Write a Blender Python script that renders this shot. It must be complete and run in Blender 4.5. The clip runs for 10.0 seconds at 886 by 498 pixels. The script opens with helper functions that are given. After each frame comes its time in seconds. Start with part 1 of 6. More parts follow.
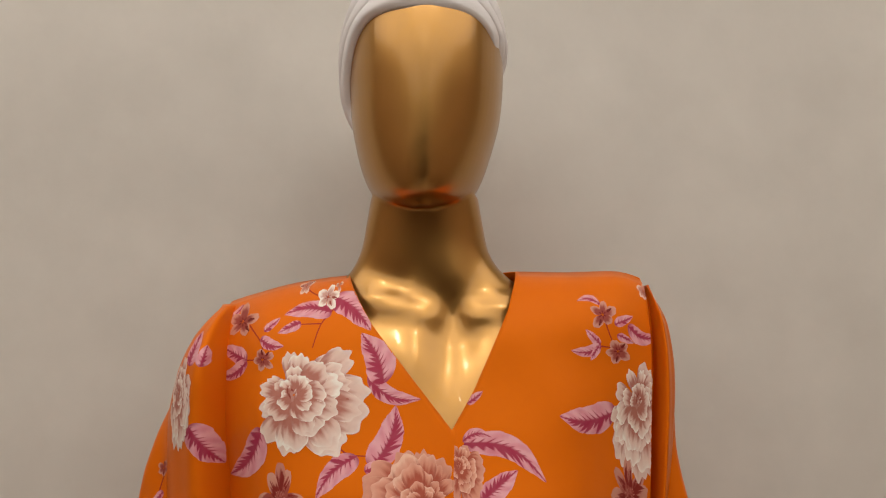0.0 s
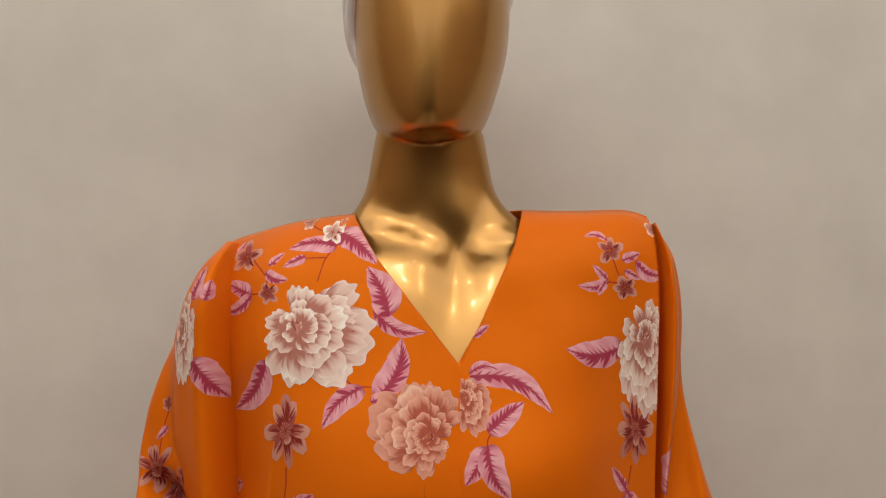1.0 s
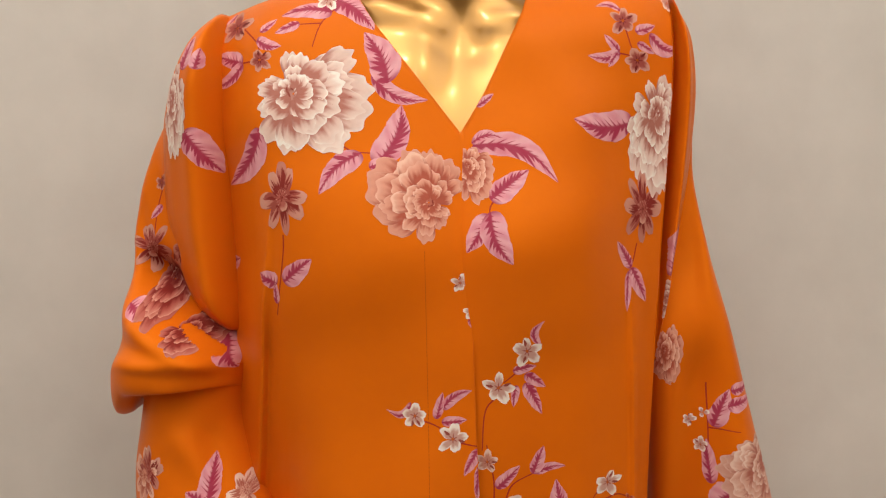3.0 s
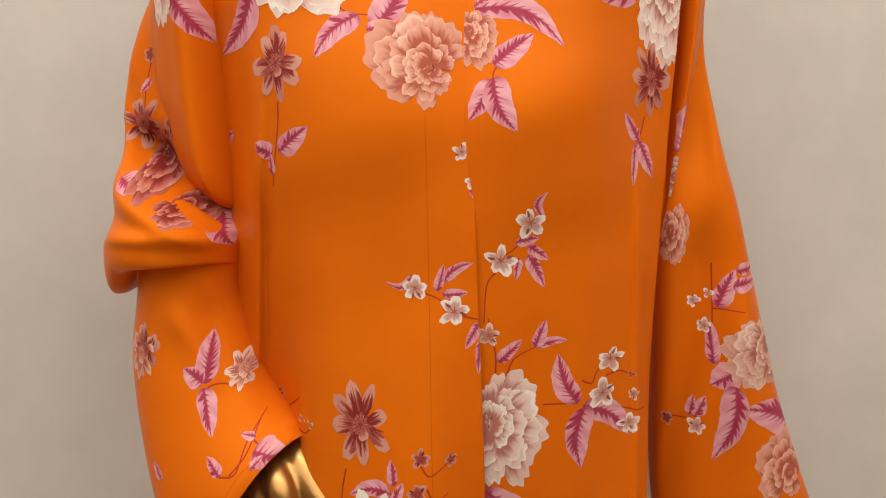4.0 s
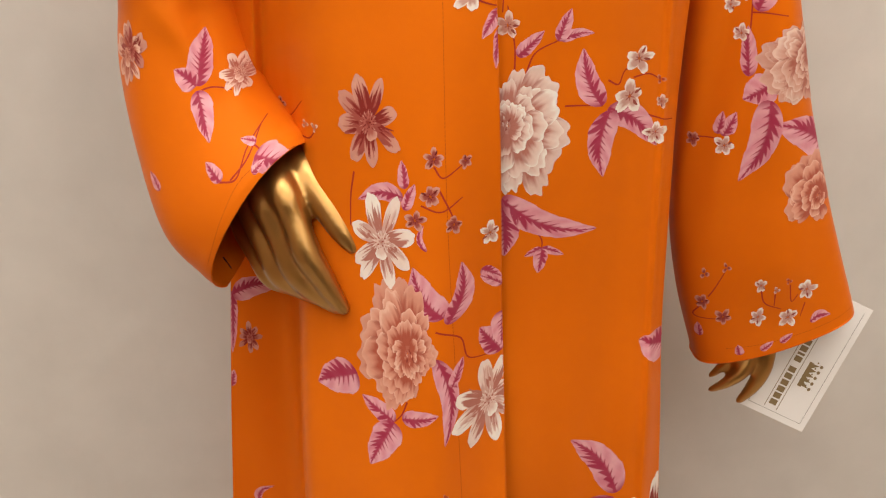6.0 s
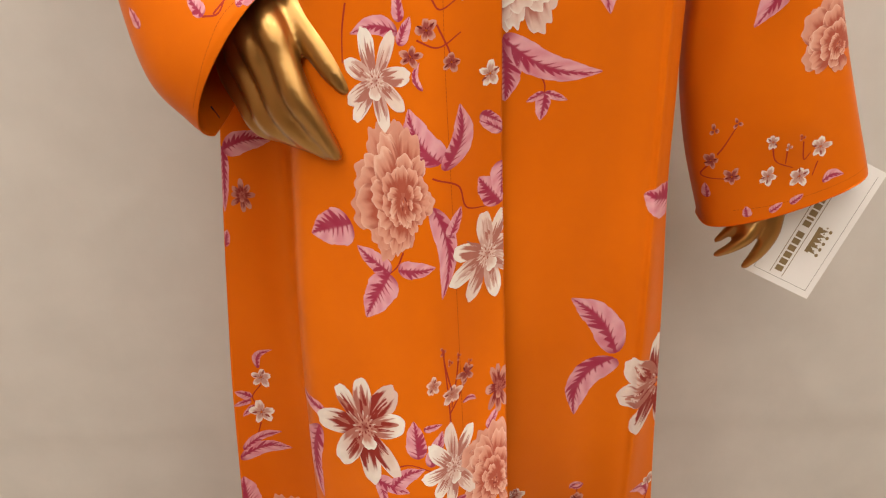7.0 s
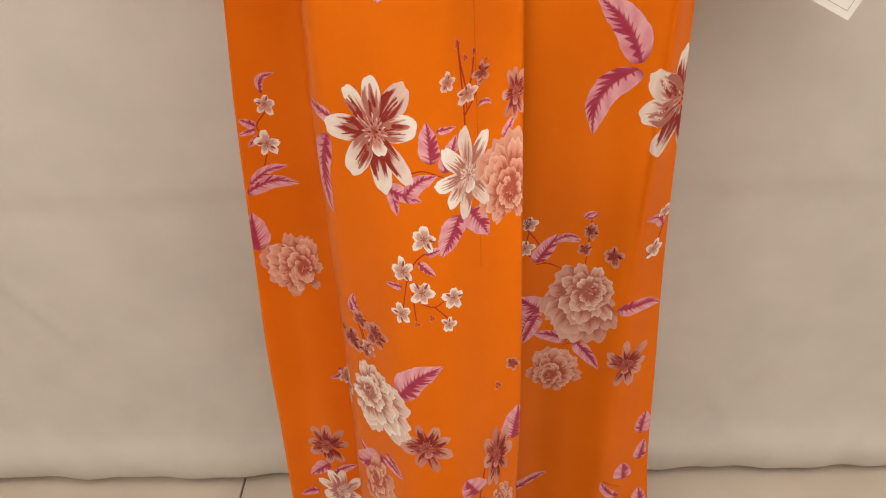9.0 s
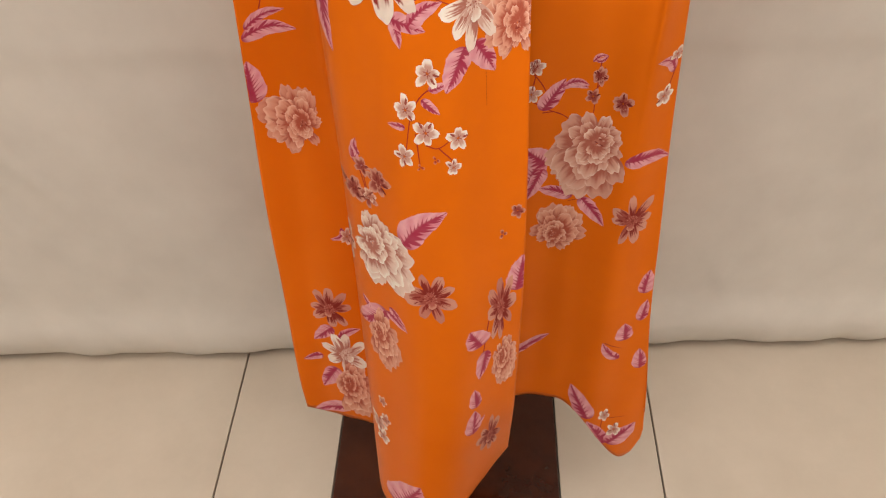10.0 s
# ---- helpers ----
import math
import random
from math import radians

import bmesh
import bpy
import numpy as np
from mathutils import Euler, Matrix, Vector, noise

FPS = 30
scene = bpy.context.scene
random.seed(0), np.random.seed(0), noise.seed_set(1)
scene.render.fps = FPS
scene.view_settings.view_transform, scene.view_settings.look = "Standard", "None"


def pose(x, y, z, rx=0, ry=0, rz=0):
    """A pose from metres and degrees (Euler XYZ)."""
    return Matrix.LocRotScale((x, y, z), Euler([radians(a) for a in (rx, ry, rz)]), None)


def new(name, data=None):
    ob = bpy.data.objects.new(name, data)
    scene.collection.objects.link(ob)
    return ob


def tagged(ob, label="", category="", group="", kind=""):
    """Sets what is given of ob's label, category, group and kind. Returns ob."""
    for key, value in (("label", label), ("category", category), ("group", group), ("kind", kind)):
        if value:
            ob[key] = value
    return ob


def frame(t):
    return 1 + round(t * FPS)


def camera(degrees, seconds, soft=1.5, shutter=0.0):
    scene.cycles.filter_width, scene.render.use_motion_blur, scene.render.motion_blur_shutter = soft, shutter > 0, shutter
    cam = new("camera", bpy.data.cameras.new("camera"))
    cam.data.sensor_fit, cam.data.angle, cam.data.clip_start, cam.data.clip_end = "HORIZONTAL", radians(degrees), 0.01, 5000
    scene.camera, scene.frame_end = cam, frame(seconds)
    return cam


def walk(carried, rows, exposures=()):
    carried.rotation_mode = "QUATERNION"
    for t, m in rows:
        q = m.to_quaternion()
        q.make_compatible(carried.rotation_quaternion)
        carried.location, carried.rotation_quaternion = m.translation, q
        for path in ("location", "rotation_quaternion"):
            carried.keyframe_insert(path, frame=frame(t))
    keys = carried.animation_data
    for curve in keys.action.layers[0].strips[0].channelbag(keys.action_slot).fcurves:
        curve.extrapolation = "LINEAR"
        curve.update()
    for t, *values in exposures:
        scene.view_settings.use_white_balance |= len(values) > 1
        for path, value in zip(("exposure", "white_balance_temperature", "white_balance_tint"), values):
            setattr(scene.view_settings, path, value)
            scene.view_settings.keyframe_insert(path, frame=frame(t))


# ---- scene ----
cam = camera(57.7, 10.0, 1.2)
# the plan below is drawn at this size; at the end it is brought to metres (shoulder width 0.39, mannequin about 1.9)
SIZE = 0.85
# seconds, x, y, z, yaw, pitch, roll
ROWS = [
    (0.0, 0.0078, -0.8322, 1.8333, 1.21, 6.75, 0.16),
    (0.5, 0.0030, -0.8272, 1.8152, 1.12, 6.06, 0.09),
    (1.0, 0.0010, -0.8207, 1.7970, 1.15, 4.91, 0.06),
    (1.5, 0.0016, -0.8115, 1.7737, 1.37, 3.10, -0.02),
    (2.0, 0.0044, -0.8036, 1.7481, 1.52, 0.74, -0.04),
    (2.5, 0.0034, -0.7960, 1.7261, 1.51, -1.48, -0.16),
    (4.0, 0.0002, -0.7743, 1.6519, 1.28, -8.57, -0.23),
    (4.5, -0.0042, -0.7638, 1.6263, 1.15, -11.47, -0.23),
    (5.0, -0.0095, -0.7560, 1.5976, 1.17, -14.64, -0.16),
    (5.5, -0.0099, -0.7523, 1.5727, 1.31, -17.92, -0.09),
    (7.0, -0.0036, -0.7454, 1.4897, 1.73, -27.55, -0.04),
    (7.5, -0.0022, -0.7458, 1.4628, 2.01, -30.52, 0.01),
    (8.0, -0.0044, -0.7484, 1.4313, 2.17, -33.30, -0.03),
    (8.5, -0.0080, -0.7576, 1.4051, 2.19, -36.28, -0.02),
    (9.0, -0.0079, -0.7739, 1.3725, 2.34, -39.03, 0.11),
    (9.5, -0.0127, -0.7858, 1.3416, 2.26, -42.34, 0.14),
    (10.0, -0.0127, -0.7960, 1.3172, 2.18, -45.84, 0.22),
]
EXPOSURE = 0.12
walk(cam, [(t, pose(SIZE * x, SIZE * y, SIZE * z, 90 + pitch, 0, yaw) @ pose(0, 0, 0, 0, 0, -roll)) for t, x, y, z, yaw, pitch, roll in ROWS],
     [(0.0, EXPOSURE - 1.12), (2.5, EXPOSURE - 0.76), (5.0, EXPOSURE - 0.34), (7.5, EXPOSURE - 0.14), (10.0, EXPOSURE - 0.05)])

# ---- world and lamps ----
CEILING = 3.1
world = bpy.data.worlds.new("world")
scene.world = world
world.use_nodes = True
world.node_tree.nodes["Background"].inputs[0].default_value = (0.9, 0.85, 0.8, 1)
world.node_tree.nodes["Background"].inputs[1].default_value = 0.02
WARM = (1.0, 0.945, 0.875)


def area_lamp(x, y, z, size, watts, colour=WARM, round_shape=False):
    data = bpy.data.lights.new("ceiling_light_glow", "AREA")
    data.shape = "DISK" if round_shape else "SQUARE"
    data.size, data.energy, data.color = size, watts, colour
    ob = new("ceiling_light_glow", data)
    ob.location = (x, y, z)
    return ob


# ---- materials ----
def material(name):
    m = bpy.data.materials.new(name)
    m.use_nodes = True
    return m, m.node_tree.nodes, m.node_tree.links, m.node_tree.nodes["Principled BSDF"]


def noise_node(nodes, links, scale, detail=4.0, vector=None, rough=0.55):
    n = nodes.new("ShaderNodeTexNoise")
    n.inputs["Scale"].default_value, n.inputs["Detail"].default_value, n.inputs["Roughness"].default_value = scale, detail, rough
    if vector is not None:
        links.new(vector, n.inputs["Vector"])
    return n


def ramp(nodes, links, source, stops):
    r = nodes.new("ShaderNodeValToRGB")
    while len(r.color_ramp.elements) < len(stops):
        r.color_ramp.elements.new(0.5)
    for e, (p, c) in zip(r.color_ramp.elements, stops):
        e.position, e.color = p, (*c, 1)
    links.new(source, r.inputs[0])
    return r


def bump(nodes, links, source, strength, distance, bsdf, below=None):
    b = nodes.new("ShaderNodeBump")
    b.inputs["Strength"].default_value, b.inputs["Distance"].default_value = strength, distance
    links.new(source, b.inputs["Height"])
    if below is not None:
        links.new(below.outputs[0], b.inputs["Normal"])
    links.new(b.outputs[0], bsdf.inputs["Normal"])
    return b


def coords(nodes):
    return nodes.new("ShaderNodeTexCoord").outputs["Object"]


def weave(nodes, links, bsdf, where):
    """The fine crepe grain of the cloth."""
    fine = noise_node(nodes, links, 1400, 2, where)
    broad = noise_node(nodes, links, 26, 3, where)
    b = bump(nodes, links, broad.outputs[0], 0.10, 0.004, bsdf)
    bump(nodes, links, fine.outputs[0], 0.12, 0.0006, bsdf, b)


def orange_cloth():
    m, nodes, links, bsdf = material("orange_crepe")
    where = coords(nodes)
    n = noise_node(nodes, links, 7, 5, where)
    r = ramp(nodes, links, n.outputs[0], [(0.3, (0.65, 0.132, 0.004)), (0.7, (0.72, 0.156, 0.006))])
    links.new(r.outputs[0], bsdf.inputs["Base Color"])
    bsdf.inputs["Roughness"].default_value = 0.40
    bsdf.inputs["Specular IOR Level"].default_value = 0.20
    bsdf.inputs["Specular Tint"].default_value = (1, 0.50, 0.08, 1)
    weave(nodes, links, bsdf, where)
    return m


def print_ink():
    """Dyed parts of the same cloth: the dye's colour lies in the mesh's colour layer."""
    m, nodes, links, bsdf = material("printed_crepe")
    where = coords(nodes)
    a = nodes.new("ShaderNodeVertexColor")
    a.layer_name = "dye"
    n = noise_node(nodes, links, 160, 4, where)
    r = ramp(nodes, links, n.outputs[0], [(0.3, (0.88, 0.86, 0.86)), (0.7, (1, 1, 1))])
    mix = nodes.new("ShaderNodeMix")
    mix.data_type, mix.blend_type = "RGBA", "MULTIPLY"
    mix.inputs["Factor"].default_value = 0.8
    links.new(a.outputs["Color"], mix.inputs["A"])
    links.new(r.outputs[0], mix.inputs["B"])
    links.new(mix.outputs["Result"], bsdf.inputs["Base Color"])
    bsdf.inputs["Roughness"].default_value = 0.55
    bsdf.inputs["Specular IOR Level"].default_value = 0.12
    weave(nodes, links, bsdf, where)
    return m


def gold_paint():
    m, nodes, links, bsdf = material("gold_lacquer")
    where = coords(nodes)
    n = noise_node(nodes, links, 9, 5, where)
    r = ramp(nodes, links, n.outputs[0], [(0.3, (0.41, 0.216, 0.056)), (0.7, (0.46, 0.246, 0.066))])
    links.new(r.outputs[0], bsdf.inputs["Base Color"])
    bsdf.inputs["Metallic"].default_value = 0.92
    n2 = noise_node(nodes, links, 40, 3, where)
    r2 = ramp(nodes, links, n2.outputs[0], [(0.3, (0.29, 0.29, 0.29)), (0.7, (0.34, 0.34, 0.34))])
    links.new(r2.outputs[0], bsdf.inputs["Roughness"])
    bsdf.inputs["Coat Weight"].default_value = 0.45
    bsdf.inputs["Coat Roughness"].default_value = 0.10
    bump(nodes, links, noise_node(nodes, links, 420, 2, where).outputs[0], 0.03, 0.0003, bsdf)
    return m


def plain(name, colour, rough=0.6, spread=0.06, scale=18, metal=0.0, grain=0.0, grain_scale=300):
    m, nodes, links, bsdf = material(name)
    where = coords(nodes)
    lo, hi = [tuple(min(1, c * k) for c in colour) for k in (1 - spread, 1 + spread)]
    links.new(ramp(nodes, links, noise_node(nodes, links, scale, 5, where).outputs[0], [(0.3, lo), (0.7, hi)]).outputs[0], bsdf.inputs["Base Color"])
    bsdf.inputs["Roughness"].default_value, bsdf.inputs["Metallic"].default_value = rough, metal
    if grain:
        bump(nodes, links, noise_node(nodes, links, grain_scale, 3, where).outputs[0], grain, 0.001, bsdf)
    return m


def backdrop_cloth():
    m, nodes, links, bsdf = material("backdrop_cloth")
    where = coords(nodes)
    a = noise_node(nodes, links, 2.2, 6, where)
    b = noise_node(nodes, links, 11, 5, where)
    add = nodes.new("ShaderNodeMix")
    add.inputs["Factor"].default_value = 0.4
    links.new(a.outputs[0], add.inputs["A"])
    links.new(b.outputs[0], add.inputs["B"])
    r = ramp(nodes, links, add.outputs[0], [(0.32, (0.565, 0.542, 0.496)), (0.68, (0.685, 0.660, 0.606))])
    links.new(r.outputs[0], bsdf.inputs["Base Color"])
    bsdf.inputs["Roughness"].default_value = 0.85
    bsdf.inputs["Specular IOR Level"].default_value = 0.2
    soft = bump(nodes, links, a.outputs[0], 0.22, 0.03, bsdf)
    bump(nodes, links, noise_node(nodes, links, 900, 2, where).outputs[0], 0.1, 0.0006, bsdf, soft)
    return m


def tile_stone(name, lo, hi, rough):
    m, nodes, links, bsdf = material(name)
    where = coords(nodes)
    info = nodes.new("ShaderNodeObjectInfo")
    shift = nodes.new("ShaderNodeVectorMath")
    shift.operation = "ADD"
    links.new(where, shift.inputs[0])
    links.new(info.outputs["Random"], shift.inputs[1])
    n = noise_node(nodes, links, 6, 8, shift.outputs[0], 0.65)
    links.new(ramp(nodes, links, n.outputs[0], [(0.3, lo), (0.7, hi)]).outputs[0], bsdf.inputs["Base Color"])
    bsdf.inputs["Roughness"].default_value = rough
    bump(nodes, links, noise_node(nodes, links, 70, 3, shift.outputs[0]).outputs[0], 0.04, 0.001, bsdf)
    return m


def lamp_glass(strength):
    m, nodes, links, bsdf = material("lamp_glass")
    bsdf.inputs["Base Color"].default_value = (0.9, 0.9, 0.9, 1)
    bsdf.inputs["Emission Color"].default_value = (*WARM, 1)
    bsdf.inputs["Emission Strength"].default_value = strength
    return m


CLOTH, INK, GOLD = orange_cloth(), print_ink(), gold_paint()
BACKDROP = backdrop_cloth()
WHITE_JERSEY = plain("white_jersey", (0.74, 0.72, 0.72), 0.9, 0.05, 30, grain=0.15, grain_scale=1500)
BEIGE_TILE = tile_stone("beige_tile", (0.45, 0.39, 0.315), (0.52, 0.455, 0.375), 0.34)
BROWN_TILE = tile_stone("brown_polished_tile", (0.022, 0.0045, 0.002), (0.075, 0.018, 0.007), 0.07)
GROUT = plain("dark_grout", (0.09, 0.065, 0.048), 0.9, 0.3, 60)
PAINT = plain("wall_paint", (0.40, 0.27, 0.18), 0.8, 0.05, 3, grain=0.1, grain_scale=120)
# unseen wall; its red-brown is set to darken the gold's reflections
DARK_WALL = plain("reflected_dark_wall", (0.085, 0.030, 0.013), 0.5, 0.25, 4)
CEILING_PAINT = plain("ceiling_paint", (0.72, 0.68, 0.62), 0.9, 0.03, 5)
CARD = plain("tag_card", (0.78, 0.765, 0.73), 0.5, 0.03, 12, grain=0.05)
CARD_INK = plain("tag_ink", (0.23, 0.16, 0.07), 0.5, 0.1, 50)
CARD_LINE = plain("tag_line", (0.33, 0.31, 0.27), 0.5, 0.1, 50)
BLACK = plain("black_enamel", (0.02, 0.02, 0.02), 0.4, 0.2, 20)


# ---- mesh helpers ----
def mesh_object(name, verts, faces, mat, parent=None, label="", smooth=True):
    me = bpy.data.meshes.new(name)
    me.from_pydata([tuple(v) for v in verts], [], faces)
    me.materials.append(mat)
    if smooth:
        me.polygons.foreach_set("use_smooth", [True] * len(me.polygons))
    me.update()
    ob = new(name, me)
    ob.parent = parent
    return tagged(ob, label) if label else ob


def part(name, bm, mat, parent, label="", smooth=False):
    me = bpy.data.meshes.new(name)
    bm.to_mesh(me)
    bm.free()
    me.materials.append(mat)
    if smooth:
        me.polygons.foreach_set("use_smooth", [True] * len(me.polygons))
    ob = new(name, me)
    ob.parent = parent
    return tagged(ob, label) if label else ob


def box(bm, x0, x1, y0, y1, z0, z1, bevel=0.0):
    made = bmesh.ops.create_cube(bm, size=1.0, matrix=Matrix.Translation(((x0 + x1) / 2, (y0 + y1) / 2, (z0 + z1) / 2)) @ Matrix.Diagonal((x1 - x0, y1 - y0, z1 - z0, 1)))
    if bevel:
        edges = list({e for v in made["verts"] for e in v.link_edges})
        bmesh.ops.bevel(bm, geom=edges, offset=bevel, segments=2, affect="EDGES", profile=0.5)
    return bm


def grid_faces(nu, nv, wrap=False):
    """Quads of a grid of nv rows with nu points each."""
    out = []
    for j in range(nv - 1):
        for i in range(nu if wrap else nu - 1):
            k = (i + 1) % nu
            out.append((j * nu + i, (j + 1) * nu + i, (j + 1) * nu + k, j * nu + k))
    return out


def halves(faces):
    """Quads cut into triangles."""
    return [t for a, b, c, d in faces for t in ((a, b, c), (a, c, d))]


def curve_through(xs, ys):
    """A smooth curve through points with rising xs (monotone slopes, so that it does not swing)."""
    xs, ys = np.array(xs, float), np.array(ys, float)
    h = np.diff(xs)
    d = np.diff(ys) / h
    m = np.zeros(len(xs))
    m[0], m[-1] = d[0], d[-1]
    for i in range(1, len(xs) - 1):
        if d[i - 1] * d[i] > 0:
            m[i] = 3 * (h[i - 1] + h[i]) / ((2 * h[i] + h[i - 1]) / d[i - 1] + (h[i] + 2 * h[i - 1]) / d[i])

    def at(x):
        x = np.clip(x, xs[0], xs[-1])
        k = np.clip(np.searchsorted(xs, x) - 1, 0, len(xs) - 2)
        t = (x - xs[k]) / h[k]
        return ((2 * t ** 3 - 3 * t ** 2 + 1) * ys[k] + (t ** 3 - 2 * t ** 2 + t) * h[k] * m[k]
                + (3 * t ** 2 - 2 * t ** 3) * ys[k + 1] + (t ** 3 - t ** 2) * h[k] * m[k + 1])
    return at


def spline(points, n):
    """n points on a Catmull-Rom curve through rows of numbers."""
    p = np.array(points, float)
    p = np.vstack([2 * p[0] - p[1], p, 2 * p[-1] - p[-2]])
    out = []
    for s in np.linspace(0, len(points) - 1 - 1e-9, n):
        k, t = int(s), s - int(s)
        a, b, c, d = p[k:k + 4]
        out.append(0.5 * (2 * b + (c - a) * t + (2 * a - 5 * b + 4 * c - d) * t ** 2 + (3 * b - 3 * c + d - a) * t ** 3))
    return np.array(out)


def smoothstep(a, b, x):
    t = np.clip((x - a) / (b - a), 0, 1)
    return t * t * (3 - 2 * t)


# ---- the room ----
X0, X1, Y0, Y1 = -2.2, 2.2, -5.2, 0.34


def wall(name, label, x0, x1, y0, y1, mat):
    ob = part(name, box(bmesh.new(), x0, x1, y0, y1, 0, CEILING), mat, None, label)
    return tagged(ob, category="wall", kind="structure")


wall("wall_north", "painted wall behind the hanging backdrop cloth", X0, X1, Y1, Y1 + 0.12, PAINT)
# unseen walls added to close the room, toned for what the gold reflects
wall("wall_south", "unseen dark wall behind the camera, reflected in the gold", X0, X1, Y0 - 0.12, Y0, DARK_WALL)
wall("wall_west", "unseen plain tan side wall closing the room", X0 - 0.12, X0, Y0 - 0.12, Y1 + 0.12, PAINT)
wall("wall_east", "unseen plain tan side wall closing the room", X1, X1 + 0.12, Y0 - 0.12, Y1 + 0.12, PAINT)
tagged(part("ceiling", box(bmesh.new(), X0, X1, Y0, Y1, CEILING, CEILING + 0.1), CEILING_PAINT, None, "plain off-white ceiling over the fitting corner"), category="ceiling", kind="structure")


def build_floor():
    floor = tagged(part("floor", box(bmesh.new(), X0, X1, Y0, Y1, -0.06, -0.006), GROUT, None, "cream stone tile floor with a polished dark brown strip"), category="floor", kind="structure")
    joints_x = [X0, -2.045, -1.245, -0.444, -0.235, 0.166, 0.350, 1.150, 1.950, X1]
    joints_y = [Y0, -4.8, -4.0, -3.2, -2.4, -1.6, -0.8, Y1]
    shared = {}
    for i in range(len(joints_x) - 1):
        dark = joints_x[i] == -0.235
        for j in range(len(joints_y) - 1):
            w, d = joints_x[i + 1] - joints_x[i] - 0.003, joints_y[j + 1] - joints_y[j] - 0.003
            key = (round(w, 4), round(d, 4), dark)
            if key not in shared:
                bm = box(bmesh.new(), -w / 2, w / 2, -d / 2, d / 2, -0.01, 0.0, 0.0012)
                me = bpy.data.meshes.new("tile")
                bm.to_mesh(me)
                bm.free()
                me.materials.append(BROWN_TILE if dark else BEIGE_TILE)
                shared[key] = me
            ob = new("tile", shared[key])
            ob.location = ((joints_x[i] + joints_x[i + 1]) / 2, (joints_y[j] + joints_y[j + 1]) / 2, 0)
            ob.parent = floor
            if dark:
                tagged(ob, "polished dark brown stone tile")


def backdrop_y(x, z):
    """Depth of the hanging cloth: nearly flat, with sagging creases and a rolled hem."""
    y = 0.188 + 0.055 * x
    y = y - 0.0010 * np.exp(-((z - 0.715 - 0.006 * np.sin(3 * x)) / 0.022) ** 2) + 0.0010 * np.exp(-((z - 0.675) / 0.035) ** 2)
    y = y - 0.011 * np.exp(-((z - 0.085) / 0.06) ** 2) * (0.8 + 0.4 * np.sin(2.1 * x + 0.6) ** 2)
    y = y + 0.02 * np.exp(-(z / 0.022) ** 2)
    y = y + (0.0035 * np.sin(29 * x + 1.3 * np.sin(7 * x)) + 0.002 * np.sin(61 * x)) * np.exp(-(z / 0.07) ** 2)
    for k, (a, b, amp) in enumerate(((2.3, 0.8, 0.007), (5.2, 1.7, 0.0045), (9.7, 0.6, 0.0024), (17.0, 2.2, 0.0009))):
        y = y + amp * np.sin(a * x + b * z + k * 1.7) * (0.4 + 0.6 * np.sin(1.3 * z + 0.5 * x + k))
    for cx, cz, slope, size, amp in ((-0.72, 0.52, -1.6, 0.06, 0.0040), (0.52, 0.75, -1.2, 0.06, 0.0022), (-0.45, 1.05, 0.9, 0.08, 0.0022), (0.70, 0.40, 1.4, 0.05, 0.0028), (-0.95, 0.30, -0.8, 0.07, 0.003), (-0.50, 0.20, 2.5, 0.04, 0.004), (0.46, 0.22, -2.0, 0.04, 0.003)):
        off = (z - cz - slope * (x - cx)) / math.hypot(1, slope)
        y = y - amp * np.exp(-(off / 0.012) ** 2 - ((x - cx) / size) ** 2)
    return y


def build_backdrop():
    nu, nv = 260, 330
    xs = np.linspace(-2.05, 2.05, nu)
    verts = []
    for s in np.linspace(0, 1, nv) ** 1.5:
        hem = 0.007 + 0.003 * np.sin(4.2 * xs + 1) + 0.002 * np.sin(11 * xs) + 0.0015 * np.sin(27 * xs + 2)
        z = hem + (2.85 - hem) * s
        verts += list(zip(xs, backdrop_y(xs, z), z))
    ob = mesh_object("backdrop_cloth", verts, [tuple(reversed(f)) for f in grid_faces(nu, nv)], BACKDROP)
    ob.modifiers.new("thickness", "SOLIDIFY").thickness = 0.003
    tagged(ob, "off-white backdrop cloth hung to the floor, faintly creased", "backdrop", kind="structure")
    rail = tagged(part("curtain_rail", box(bmesh.new(), -2.1, 2.1, 0.17, 0.30, 2.85, 2.88, 0.004), PAINT, None, "painted rail holding the backdrop cloth"), category="rail", kind="structure")
    return rail


build_floor()
build_backdrop()


# An added, unseen panel that gives broad soft light from above.
def fill_panel(x, y, size, watts):
    lamp = tagged(new("fill_light"), "added square light panel on the ceiling, unseen, lit", "ceiling light", "ceiling lights")
    lamp.location = (x, y, CEILING)
    bm = bmesh.new()
    for x0, x1, y0, y1 in ((-size / 2 - 0.03, size / 2 + 0.03, size / 2, size / 2 + 0.03), (-size / 2 - 0.03, size / 2 + 0.03, -size / 2 - 0.03, -size / 2),
                           (-size / 2 - 0.03, -size / 2, -size / 2, size / 2), (size / 2, size / 2 + 0.03, -size / 2, size / 2)):
        box(bm, x0, x1, y0, y1, -0.03, 0)
    part("frame", bm, CEILING_PAINT, lamp)
    part("diffuser", box(bmesh.new(), -size / 2, size / 2, -size / 2, size / 2, -0.012, -0.002), FILL_GLASS, lamp)
    area_lamp(x, y, CEILING - 0.02, size, watts)


